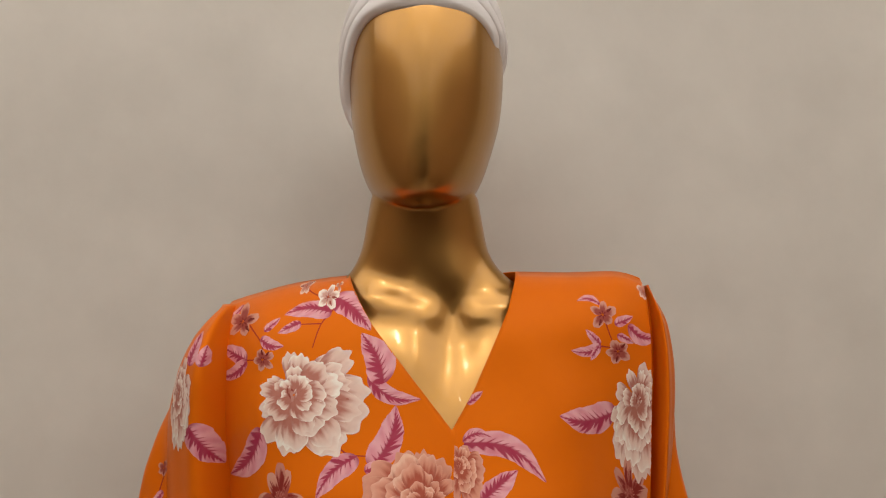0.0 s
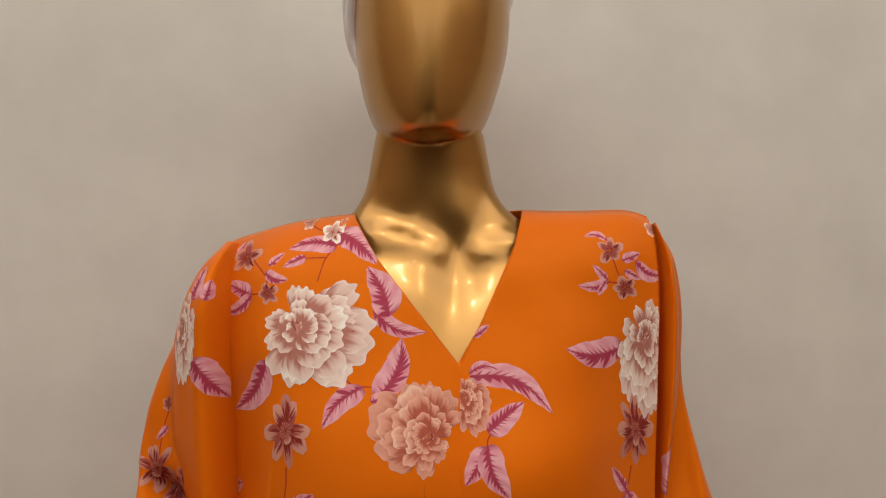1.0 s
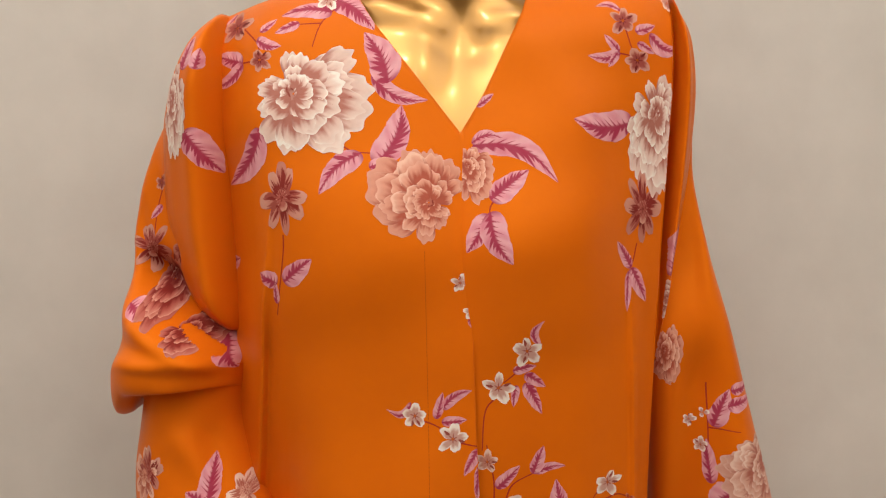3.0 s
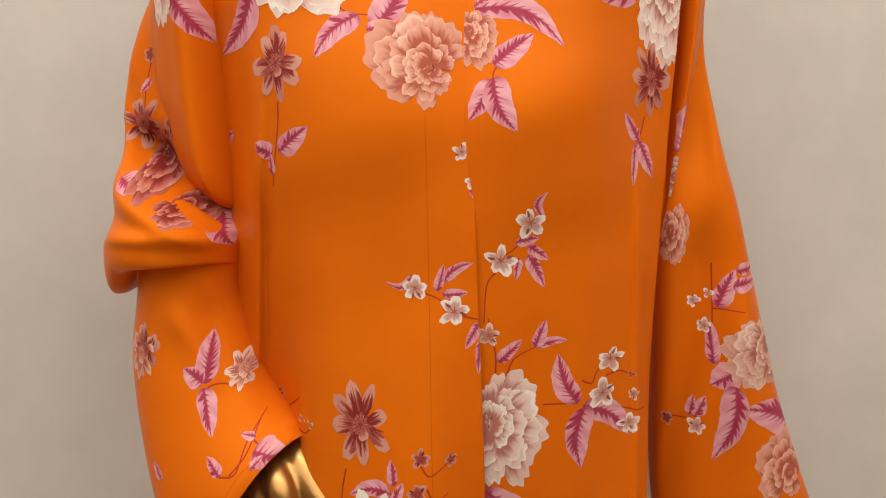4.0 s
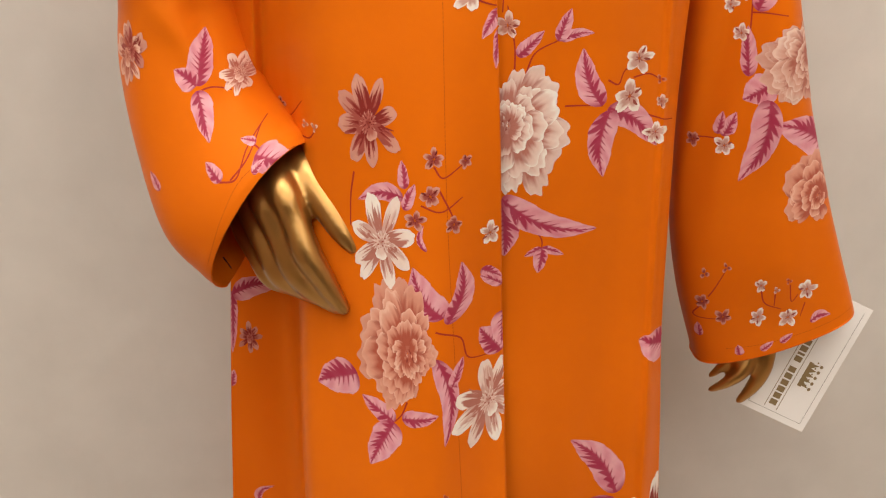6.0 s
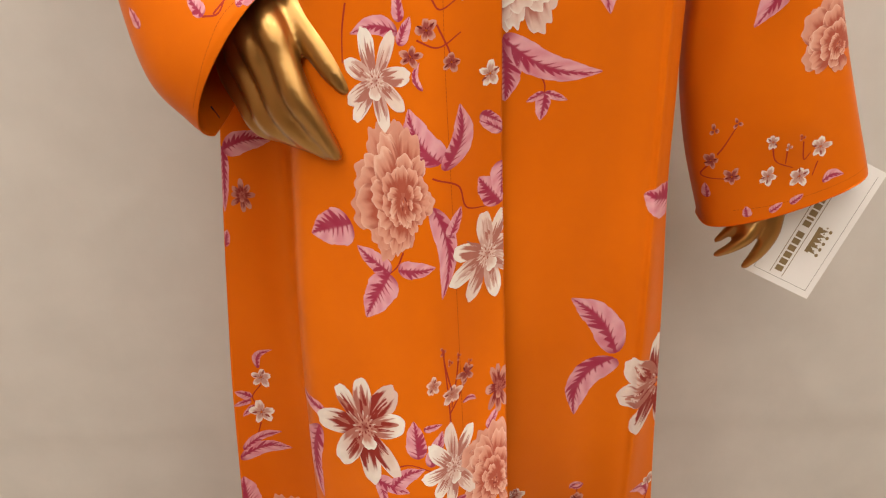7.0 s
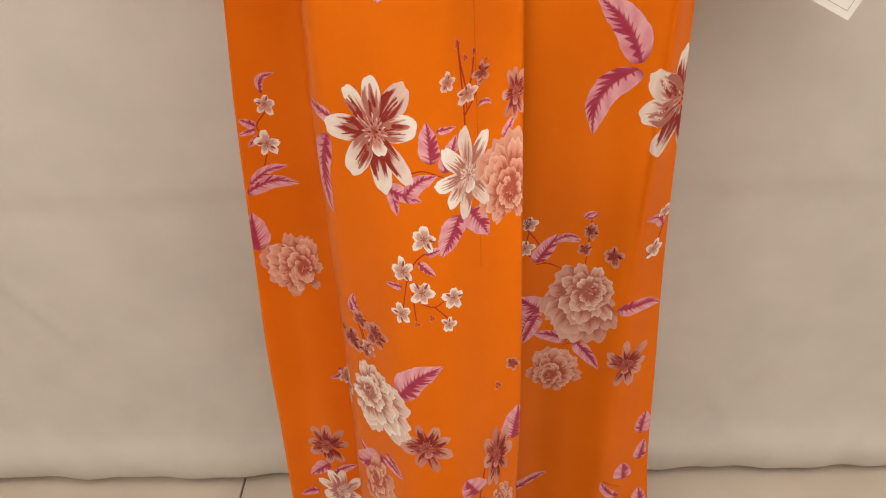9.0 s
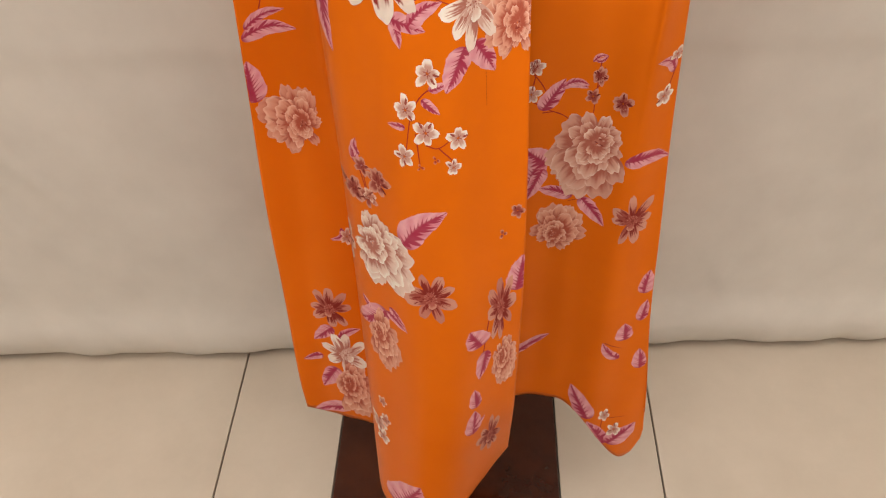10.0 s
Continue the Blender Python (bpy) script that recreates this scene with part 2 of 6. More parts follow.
def downlight(x, y, watts):
    lamp = tagged(new("ceiling_spotlight"), "small round recessed ceiling spotlight, lit", "spotlight", "ceiling spotlights")
    lamp.location = (x, y, CEILING)
    bm = bmesh.new()
    bmesh.ops.create_cone(bm, cap_ends=False, segments=32, radius1=0.062, radius2=0.05, depth=0.02, matrix=Matrix.Translation((0, 0, -0.01)))
    part("rim", bm, CEILING_PAINT, lamp)
    bm = bmesh.new()
    bmesh.ops.create_circle(bm, cap_ends=True, segments=32, radius=0.048, matrix=Matrix.Translation((0, 0, -0.006)))
    part("lens", bm, SPOT_GLASS, lamp)
    area_lamp(x, y, CEILING - 0.025, 0.09, watts, WARM, True)


FILL_GLASS, SPOT_GLASS = lamp_glass(1.5), lamp_glass(40.0)
# added panels, placed and powered to even out the light; no such fittings known
for px, py, watts in ((-1.42, -0.75, 9.5), (0.0, -0.75, 14), (1.42, -0.75, 9.5), (-1.42, -2.17, 6), (0.0, -2.17, 8), (1.42, -2.17, 6),
                      (-1.42, -3.59, 6), (0.0, -3.59, 3), (1.42, -3.59, 6)):
    fill_panel(px, py, 1.36, watts)
for px, py in ((-0.42, -0.80), (0.45, -0.80), (0.0, -1.46)):
    downlight(px, py, 2.8)


# ---- the kaftan's sheets ----
LEVELS = [0.24, 0.35, 0.50, 0.65, 0.80, 0.95, 1.10, 1.25, 1.40, 1.55, 1.65, 1.75, 1.85, 1.91]


def column(xs, ys):
    """A line down the cloth, from the shoulder to the hem: its x and y at the heights of LEVELS."""
    return curve_through(LEVELS, xs[::-1]), curve_through(LEVELS, ys[::-1])


left_side_edge = column([-0.236, -0.230, -0.216, -0.207, -0.205, -0.211, -0.224, -0.237, -0.247, -0.251, -0.254, -0.252, -0.251, -0.245],
    [-0.030, -0.040, -0.060, -0.060, -0.060, -0.058, -0.062, -0.066, -0.068, -0.074, -0.085, -0.098, -0.112, -0.12])
left_side_fold = column([-0.190, -0.185, -0.180, -0.175, -0.171, -0.172, -0.177, -0.181, -0.182, -0.178, -0.169, -0.159, -0.149, -0.144],
    [-0.065, -0.080, -0.103, -0.105, -0.096, -0.078, -0.064, -0.060, -0.062, -0.066, -0.078, -0.096, -0.114, -0.126])
left_valley = column([-0.155, -0.155, -0.152, -0.150, -0.149, -0.150, -0.156, -0.158, -0.157, -0.153, -0.149, -0.145, -0.141, -0.138],
    [-0.071, -0.088, -0.118, -0.131, -0.117, -0.098, -0.088, -0.088, -0.088, -0.090, -0.095, -0.103, -0.118, -0.132])
left_slope = column([-0.105, -0.105, -0.102, -0.100, -0.104, -0.116, -0.134, -0.137, -0.134, -0.128, -0.124, -0.120, -0.116, -0.114],
    [-0.075, -0.092, -0.128, -0.153, -0.144, -0.151, -0.150, -0.166, -0.180, -0.196, -0.214, -0.234, -0.254, -0.268])
left_crown = column([-0.050, -0.050, -0.047, -0.045, -0.045, -0.045, -0.045, -0.043, -0.041, -0.037, -0.033, -0.031, -0.033, -0.035],
    [-0.070, -0.087, -0.123, -0.157, -0.152, -0.168, -0.184, -0.202, -0.228, -0.250, -0.268, -0.284, -0.296, -0.302])
left_placket = column([0.002, 0.003, 0.008, 0.010, 0.013, 0.020, 0.026, 0.033, 0.039, 0.046, 0.051, 0.053, 0.054, 0.056],
    [-0.060, -0.072, -0.102, -0.132, -0.142, -0.150, -0.138, -0.150, -0.195, -0.222, -0.235, -0.236, -0.212, -0.190])
LEFT = [left_side_edge, left_side_fold, left_valley, left_slope, left_crown, left_placket]
right_under_lap = column([-0.030, -0.028, -0.024, -0.020, -0.018, -0.014, -0.010, -0.004, 0.002, 0.010, 0.016, 0.018, 0.018, 0.020],
    [-0.055, -0.066, -0.096, -0.126, -0.136, -0.143, -0.131, -0.138, -0.140, -0.126, -0.115, -0.109, -0.104, -0.10])
right_inner = column([0.040, 0.040, 0.042, 0.042, 0.043, 0.045, 0.047, 0.050, 0.055, 0.062, 0.068, 0.074, 0.080, 0.085],
    [-0.062, -0.078, -0.113, -0.148, -0.139, -0.140, -0.130, -0.131, -0.126, -0.116, -0.112, -0.110, -0.108, -0.105])
right_middle = column([0.105, 0.102, 0.100, 0.098, 0.096, 0.096, 0.098, 0.102, 0.108, 0.115, 0.122, 0.130, 0.138, 0.145],
    [-0.058, -0.072, -0.103, -0.129, -0.121, -0.124, -0.120, -0.122, -0.119, -0.110, -0.110, -0.112, -0.114, -0.116])
right_outer = column([0.158, 0.155, 0.152, 0.149, 0.146, 0.142, 0.142, 0.146, 0.154, 0.164, 0.177, 0.189, 0.205, 0.216],
    [-0.045, -0.054, -0.064, -0.078, -0.088, -0.100, -0.110, -0.120, -0.120, -0.114, -0.114, -0.120, -0.128, -0.135])
right_edge = column([0.196, 0.196, 0.191, 0.184, 0.178, 0.172, 0.173, 0.182, 0.192, 0.205, 0.220, 0.234, 0.254, 0.267],
    [-0.020, -0.030, -0.040, -0.048, -0.056, -0.066, -0.080, -0.092, -0.100, -0.101, -0.105, -0.110, -0.118, -0.125])
RIGHT = [right_under_lap, right_inner, right_middle, right_outer, right_edge]
SHOULDER = curve_through([-0.26, -0.247, -0.201, -0.161, -0.107, -0.02, 0.066, 0.114, 0.166, 0.193, 0.212, 0.228], [1.860, 1.872, 1.889, 1.899, 1.906, 1.91, 1.909, 1.908, 1.909, 1.902, 1.884, 1.857])
RIDGE_Y = 0.012


def across(columns, u, z):
    """The point at the share u (0 to 1) across a sheet, at height z."""
    n = len(columns) - 1
    p = [(cx(z), cy(z)) for cx, cy in columns]
    p = [(2 * p[0][0] - p[1][0], 2 * p[0][1] - p[1][1])] + p + [(2 * p[-1][0] - p[-2][0], 2 * p[-1][1] - p[-2][1])]
    k = min(int(u * n), n - 1)
    t = u * n - k
    out = []
    for i in (0, 1):
        a, b, c, d = (p[k + j][i] for j in range(4))
        out.append(0.5 * (2 * b + (c - a) * t + (2 * a - 5 * b + 4 * c - d) * t ** 2 + (3 * b - 3 * c + d - a) * t ** 3))
    return out


def neckline(x):
    """Height of the V neckline's edge over x."""
    if x < 0.0:
        return float(np.interp(x, [-0.107, -0.075, 0.0], [1.906, 1.853, 1.757]))
    return float(np.interp(x, [0.0, 0.020, 0.053, 0.066], [1.757, 1.792, 1.865, 1.909]))


def sheet_top(x):
    if -0.107 < x < 0.066:
        return neckline(x)
    return float(SHOULDER(x))


def round_over(x, y, z):
    """Brings the cloth back to the shoulder's ridge at the top."""
    d = max(float(SHOULDER(x)) - z, 0.0)
    s = min(d / 0.075, 1.0)
    k = math.sqrt(max(1 - (1 - s) ** 2, 0.0))
    return RIDGE_Y + (y - RIDGE_Y) * k


def drape(x, y, z):
    """Small uneven folds of the hanging cloth."""
    fall = smoothstep(1.75, 1.3, z)
    off = x + 0.165 + 0.09 * (1.615 - z)
    y -= 0.0120 * math.exp(-(off / (0.016 if off < 0 else 0.0040)) ** 2) * smoothstep(1.70, 1.58, z) * smoothstep(1.36, 1.46, z)
    off = x - 0.152 - 0.02 * (1.6 - z)
    y -= 0.0060 * math.exp(-(off / (0.0036 if off < 0 else 0.012)) ** 2) * smoothstep(1.66, 1.55, z) * smoothstep(0.75, 1.0, z)
    y += 0.0026 * fall * math.sin(58 * x + 1.5 * math.sin(2.6 * z)) + 0.0014 * fall * math.sin(103 * x - 1.1 * math.sin(3.7 * z))
    y += 0.0016 * math.sin(64 * (x - 0.09) + 46 * (z - 1.82)) * math.exp(-((x - 0.09) / 0.05) ** 2 - ((z - 1.82) / 0.05) ** 2)
    y += 0.0012 * math.sin(31 * x + 9 * z) * (0.3 + fall) + 0.0008 * math.sin(75 * z - 22 * x) * (1 - fall)
    return y


def left_hem(u):
    return float(np.interp(u, [0, 0.05, 0.18, 0.28, 0.42, 0.6, 0.8, 0.93, 1.0], [0.268, 0.250, 0.24, 0.25, 0.27, 0.27, 0.265, 0.285, 0.325]))


def right_hem(u):
    """Rises to an arch beside the placket and drops to a rounded corner at the side."""
    return float(curve_through([0, 0.3, 0.45, 0.58, 0.70, 0.80, 0.88, 0.95, 1.0], [0.29, 0.30, 0.297, 0.270, 0.212, 0.178, 0.165, 0.175, 0.215])(u))


def front_sheet(columns, hem, nu, nv):
    verts, tops = [], []
    us = np.linspace(0, 1, nu)
    for u in us:
        top = 1.85
        for _ in range(6):
            top = sheet_top(across(columns, u, top)[0])
        if columns is RIGHT and across(columns, u, top)[0] < 0.0:
            top = 1.757
        tops.append(top)
    for v in np.linspace(0, 1, nv):
        for u, top in zip(us, tops):
            z = top + (hem(u) - top) * v
            x, y = across(columns, u, max(z, LEVELS[0]))
            verts.append((x, round_over(x, drape(x, y, z), z), z))
    return verts


def back_sheet(nu, nv):
    verts = []
    for v in np.linspace(0, 1, nv):
        for u in np.linspace(0, 1, nu):
            xt = -0.235 + 0.43 * u
            top = float(SHOULDER(xt)) - 0.012 * math.exp(-((xt + 0.02) / 0.06) ** 4)
            z = top + (0.29 - top) * v
            zc = max(z, LEVELS[0])
            (lx, ly), (rx, ry) = across(LEFT, 0, zc), across(RIGHT, 1, zc)
            x = lx + (rx - lx) * u
            bulge = math.sin(math.pi * u) ** 0.55
            y = ly + (ry - ly) * u + (0.12 + 0.035 * smoothstep(1.8, 0.4, z)) * bulge + 0.006 * math.sin(40 * x) * smoothstep(1.6, 0.6, z)
            d = max(top - z, 0)
            k = math.sqrt(max(1 - (1 - min(d / 0.1, 1)) ** 2, 0))
            verts.append((x, RIDGE_Y + (min(y, 0.16) - RIDGE_Y) * k, z))
    return verts


def sleeve_rings(rows, n):
    """Rows: centre x y z, half width along (cos, 0, sin) of an angle in degrees, half depth. Smooth rings between them."""
    return spline(rows, n)


def sleeve_verts(rings, around, wrinkle, scoop=0.0):
    verts = []
    for r, (cx, cy, cz, half, tilt, depth) in enumerate(rings):
        a = radians(tilt)
        s = r / (len(rings) - 1)
        for i in range(around):
            th = 2 * math.pi * i / around
            w, d = math.cos(th), -math.sin(th)
            w = math.copysign(abs(w) ** 0.85, w)
            if d < 0:
                e = 0.55 if not scoop else 0.55 + 0.45 * float(smoothstep(0.22, 0.36, s))
                e += (1 - e) * float(smoothstep(0.12, 0.0, s))
                bulge = depth * -abs(d) ** e
            else:
                bulge = depth * d
            x, y, z = cx + half * w * math.cos(a), cy + bulge, cz + half * w * math.sin(a)
            y += wrinkle(x, z, s, th) * (1 if d < 0 else -1) * abs(d)
            if scoop and d < 0:
                z += 0.030 * abs(d) ** 0.5 * float(smoothstep(0.30, 0.46, s) * smoothstep(0.67, 0.60, s) * smoothstep(-1.0, -0.5, w))
                k = scoop * abs(d) * float(smoothstep(0.80, 1.0, s))
                x, z = x - 0.845 * k, z + 0.535 * k
            verts.append((x, y, z))
    return verts


def ridge(x, z, x0, z0, x1, z1, width, height):
    """A fold along a line in the front view, fading at its ends."""
    dx, dz = x1 - x0, z1 - z0
    length = math.hypot(dx, dz)
    t = ((x - x0) * dx + (z - z0) * dz) / length ** 2
    off = ((x - x0) * -dz + (z - z0) * dx) / length
    return height * math.exp(-(off / width) ** 2) * float(smoothstep(-0.12, 0.15, t) * smoothstep(1.12, 0.85, t))


FLAP = curve_through([1.575, 1.590, 1.605, 1.644, 1.687, 1.757, 1.80, 1.84, 1.87], [-0.216, -0.234, -0.247, -0.262, -0.272, -0.274, -0.268, -0.255, -0.236])
RIGHT_FLAP = curve_through([1.52, 1.58, 1.655, 1.73, 1.80, 1.85, 1.89], [0.180, 0.194, 0.208, 0.219, 0.224, 0.219, 0.200])


def shoulder_fold(inner, outer, y_in, y_out, bulge, z0, z1, tuck, nu=48, nv=110):
    """A hanging lobe of cloth between two lines down the sleeve, rounded over the shoulder and tucked in at its foot."""
    verts = []
    for z in np.linspace(z1, z0, nv):
        x0, x1 = float(inner(z)), float(outer(z))
        foot = math.sqrt(max(1 - (1 - min((z - z0) / tuck, 1)) ** 2, 0))
        s = min(max((z1 + 0.006 - z) / 0.085, 0), 1)
        k = math.sqrt(max(1 - (1 - s) ** 2, 0.0))
        for u in np.linspace(0, 1, nu):
            out = y_in + (y_out - y_in) * u - bulge * foot * math.sin(math.pi * u) ** (1.0 if tuck < 0.06 else 0.6)
            out -= 0.005 * math.sin(9.5 * u + 6 * z) * math.sin(math.pi * u) * foot
            verts.append((x0 + (x1 - x0) * (u + 0.03 * math.sin(40 * z) * u * (1 - u)), RIDGE_Y + (out - RIDGE_Y) * k, z))
    return verts


def left_wrinkle(x, z, s, th):
    """The upper arm lies back behind the shoulder's fold."""
    return left_folds(x, z) + 0.040 * float(smoothstep(1.575, 1.625, z + 0.55 * (x + 0.25)) * smoothstep(1.85, 1.78, z))


def left_folds(x, z):
    y = -ridge(x, z, -0.262, 1.74, -0.205, 1.60, 0.012, 0.016)
    y += ridge(x, z, -0.285, 1.645, -0.196, 1.552, 0.013, 0.034)
    y -= ridge(x, z, -0.318, 1.612, -0.205, 1.540, 0.015, 0.014)
    y -= ridge(x, z, -0.330, 1.552, -0.20, 1.540, 0.014, 0.008)
    y -= ridge(x, z, -0.282, 1.80, -0.250, 1.64, 0.010, 0.008)
    y += ridge(x, z, -0.262, 1.76, -0.240, 1.62, 0.008, 0.007)
    y += ridge(x, z, -0.305, 1.70, -0.280, 1.60, 0.010, 0.007)
    y -= ridge(x, z, -0.25, 1.50, -0.16, 1.41, 0.014, 0.006)
    y += ridge(x, z, -0.222, 1.50, -0.192, 1.42, 0.008, 0.006)
    return y + 0.0012 * math.sin(60 * x + 30 * z)


def right_wrinkle(x, z, s, th):
    y = 0.014 * float(smoothstep(0.236, 0.220, x) * smoothstep(1.56, 1.66, z))
    y -= ridge(x, z, 0.262, 1.62, 0.262, 1.36, 0.016, 0.006)
    y += ridge(x, z, 0.225, 1.56, 0.200, 1.28, 0.014, 0.010)
    y -= ridge(x, z, 0.27, 1.50, 0.30, 1.22, 0.03, 0.008)
    return y + 0.001 * math.sin(50 * x + 18 * z)


LEFT_RINGS = sleeve_rings([
    (-0.236, 0.010, 1.846, 0.022, 62, 0.045),
    (-0.256, 0.006, 1.813, 0.046, 54, 0.060),
    (-0.260, 0.000, 1.762, 0.055, 42, 0.074),
    (-0.258, -0.004, 1.703, 0.058, 28, 0.084),
    (-0.252, -0.008, 1.640, 0.058, 14, 0.094),
    (-0.254, -0.012, 1.580, 0.061, 4, 0.104),
    (-0.258, -0.014, 1.535, 0.066, 0, 0.116),
    (-0.257, -0.016, 1.508, 0.064, 4, 0.114),
    (-0.252, -0.020, 1.508, 0.058, 8, 0.090),
    (-0.244, -0.026, 1.522, 0.054, 10, 0.080),
    (-0.247, -0.036, 1.500, 0.051, 8, 0.072),
    (-0.243, -0.052, 1.460, 0.057, 12, 0.064),
    (-0.228, -0.076, 1.405, 0.063, 26, 0.060),
    (-0.204, -0.102, 1.360, 0.074, 42, 0.056),
    (-0.180, -0.122, 1.340, 0.075, 55, 0.046),
    (-0.1690, -0.126, 1.331, 0.075, 58, 0.044)], 210)
RIGHT_RINGS = sleeve_rings([
    (0.203, 0.014, 1.876, 0.026, -50, 0.036),
    (0.200, 0.018, 1.845, 0.037, -47, 0.046),
    (0.197, 0.022, 1.795, 0.037, -42, 0.052),
    (0.197, 0.026, 1.737, 0.035, -30, 0.054),
    (0.203, 0.020, 1.665, 0.038, -14, 0.054),
    (0.215, 0.011, 1.592, 0.0445, -8, 0.052),
    (0.229, 0.010, 1.524, 0.048, -5, 0.050),
    (0.249, 0.012, 1.410, 0.0585, 0, 0.049),
    (0.268, 0.014, 1.310, 0.0725, 8, 0.049),
    (0.288, 0.017, 1.238, 0.079, 16, 0.050),
    (0.3120, 0.020, 1.172, 0.0818, 21, 0.050),
    (0.3137, 0.020, 1.164, 0.0818, 21, 0.050)], 200)


def build_kaftan():
    kaftan = tagged(new("kaftan"), "long bright orange crepe kaftan printed with peonies and leaves", "kaftan")
    sheets = {}
    nu, nv = 140, 190
    sheets["left"] = mesh_object("front_panel", front_sheet(LEFT, left_hem, nu, nv), halves(grid_faces(nu, nv)), CLOTH, kaftan, "overlapping orange front panel with a hidden placket")
    sheets["right"] = mesh_object("front_panel", front_sheet(RIGHT, right_hem, nu, nv), halves(grid_faces(nu, nv)), CLOTH, kaftan, "under-lapping orange front panel")
    nu, nv = 60, 120
    sheets["back"] = mesh_object("back_panel", back_sheet(nu, nv), [tuple(reversed(f)) for f in grid_faces(nu, nv)], CLOTH, kaftan)
    for key, rings, wrinkle in (("sleeve_l", LEFT_RINGS, left_wrinkle), ("sleeve_r", RIGHT_RINGS, right_wrinkle)):
        v = sleeve_verts(rings, 120, wrinkle, 0.020 if key == "sleeve_l" else 0.0)
        sheets[key] = mesh_object("sleeve", v, halves([tuple(reversed(f)) for f in grid_faces(120, len(rings), True)]), CLOTH, kaftan,
                                  "bent sleeve bunched in folds at the elbow" if key == "sleeve_l" else "long wide sleeve hanging straight")
    nu, nv = 48, 110
    v = shoulder_fold(lambda z: left_side_edge[0](z) + 0.014, FLAP, -0.046, -0.050, 0.040, 1.578, 1.874, 0.040)
    sheets["fold_l"] = mesh_object("shoulder_fold", v, halves([tuple(reversed(f)) for f in grid_faces(nu, nv)]), CLOTH, kaftan, "lobe of cloth falling from the shoulder over the sleeve")
    v = shoulder_fold(lambda z: right_edge[0](z) + 0.003, RIGHT_FLAP, 0.004, 0.006, 0.044, 1.535, 1.893, 0.09)
    sheets["fold_r"] = mesh_object("shoulder_fold", v, halves(grid_faces(nu, nv)), CLOTH, kaftan, "lobe of cloth falling from the shoulder over the sleeve")
    for ob in sheets.values():
        m = ob.modifiers.new("thickness", "SOLIDIFY")
        m.thickness, m.offset = 0.0009, -1
    return kaftan, sheets


KAFTAN, SHEETS = build_kaftan()


# ---- the mannequin ----
def loft(bm, rings, around=48, caps=True):
    """Rings: centre x y z, half width, depth to the front, depth to the back."""
    rows = []
    for cx, cy, cz, a, f, b in rings:
        row = []
        for i in range(around):
            th = 2 * math.pi * i / around
            s = math.sin(th)
            row.append(bm.verts.new((cx + a * math.cos(th), cy + (-f * s if s > 0 else -b * s), cz)))
        rows.append(row)
    for r0, r1 in zip(rows, rows[1:]):
        for i in range(around):
            k = (i + 1) % around
            bm.faces.new((r0[i], r1[i], r1[k], r0[k]))
    if caps:
        bm.faces.new(rows[0])
        bm.faces.new(rows[-1][::-1])


def limb(bm, points, around=20):
    """A tube with rounded ends through rows of x y z radius."""
    p = spline(points, 8 * len(points))
    dirs = np.gradient(p[:, :3], axis=0)
    rows = []
    stations = []
    for k in (0.98, 0.8, 0.5):
        stations.append((p[0][:3] - dirs[0] / np.linalg.norm(dirs[0]) * p[0][3] * k, p[0][3] * math.sqrt(1 - k * k), dirs[0]))
    for q, d in zip(p, dirs):
        stations.append((q[:3], q[3], d))
    for k in (0.5, 0.8, 0.98):
        stations.append((p[-1][:3] + dirs[-1] / np.linalg.norm(dirs[-1]) * p[-1][3] * k, p[-1][3] * math.sqrt(1 - k * k), dirs[-1]))
    for c, r, d in stations:
        d = Vector(d).normalized()
        u = d.cross(Vector((0, 1, 0.01))).normalized()
        w = d.cross(u)
        rows.append([bm.verts.new(Vector(c) + (u * math.cos(2 * math.pi * i / around) + w * math.sin(2 * math.pi * i / around)) * r) for i in range(around)])
    for r0, r1 in zip(rows, rows[1:]):
        for i in range(around):
            k = (i + 1) % around
            bm.faces.new((r0[i], r0[k], r1[k], r1[i]))
    bm.faces.new(rows[0][::-1])
    bm.faces.new(rows[-1])


HEAD_X = -0.027


HEAD_Z = [1.968, 1.973, 1.983, 1.999, 2.03, 2.07, 2.11, 2.15, 2.19, 2.225, 2.245, 2.252]
HEAD_WIDE = curve_through(HEAD_Z, [0.012, 0.034, 0.049, 0.0595, 0.0700, 0.0785, 0.0815, 0.082, 0.075, 0.056, 0.030, 0.004])
HEAD_FRONT = curve_through(HEAD_Z, [0.066, 0.082, 0.0905, 0.0945, 0.0980, 0.100, 0.101, 0.098, 0.086, 0.060, 0.030, 0.004])
HEAD_BACK = curve_through(HEAD_Z, [0.000, 0.010, 0.025, 0.045, 0.070, 0.088, 0.098, 0.099, 0.090, 0.066, 0.034, 0.004])


def head_rings():
    return [(HEAD_X - 0.0028 * float(smoothstep(2.09, 2.0, q)), 0.0, q, float(HEAD_WIDE(q)), float(HEAD_FRONT(q)), float(HEAD_BACK(q))) for q in np.linspace(HEAD_Z[0], HEAD_Z[-1], 60)]


def chest_relief(x, z):
    """Collar bones, the notch between them and the neck's cords."""
    d = 0.0
    for side in (-1, 1):
        d += ridge(x * side, z, 0.010, 1.858, 0.095, 1.884, 0.013, 0.0065)
        d -= ridge(x * side, z, 0.045, 1.890, 0.085, 1.906, 0.016, 0.003)
    d -= 0.003 * math.exp(-(x / 0.012) ** 2 - ((z - 1.866) / 0.016) ** 2)
    d += 0.0050 * math.exp(-((x + 0.034) / 0.022) ** 2 - ((z - 1.828) / 0.028) ** 2)
    return d


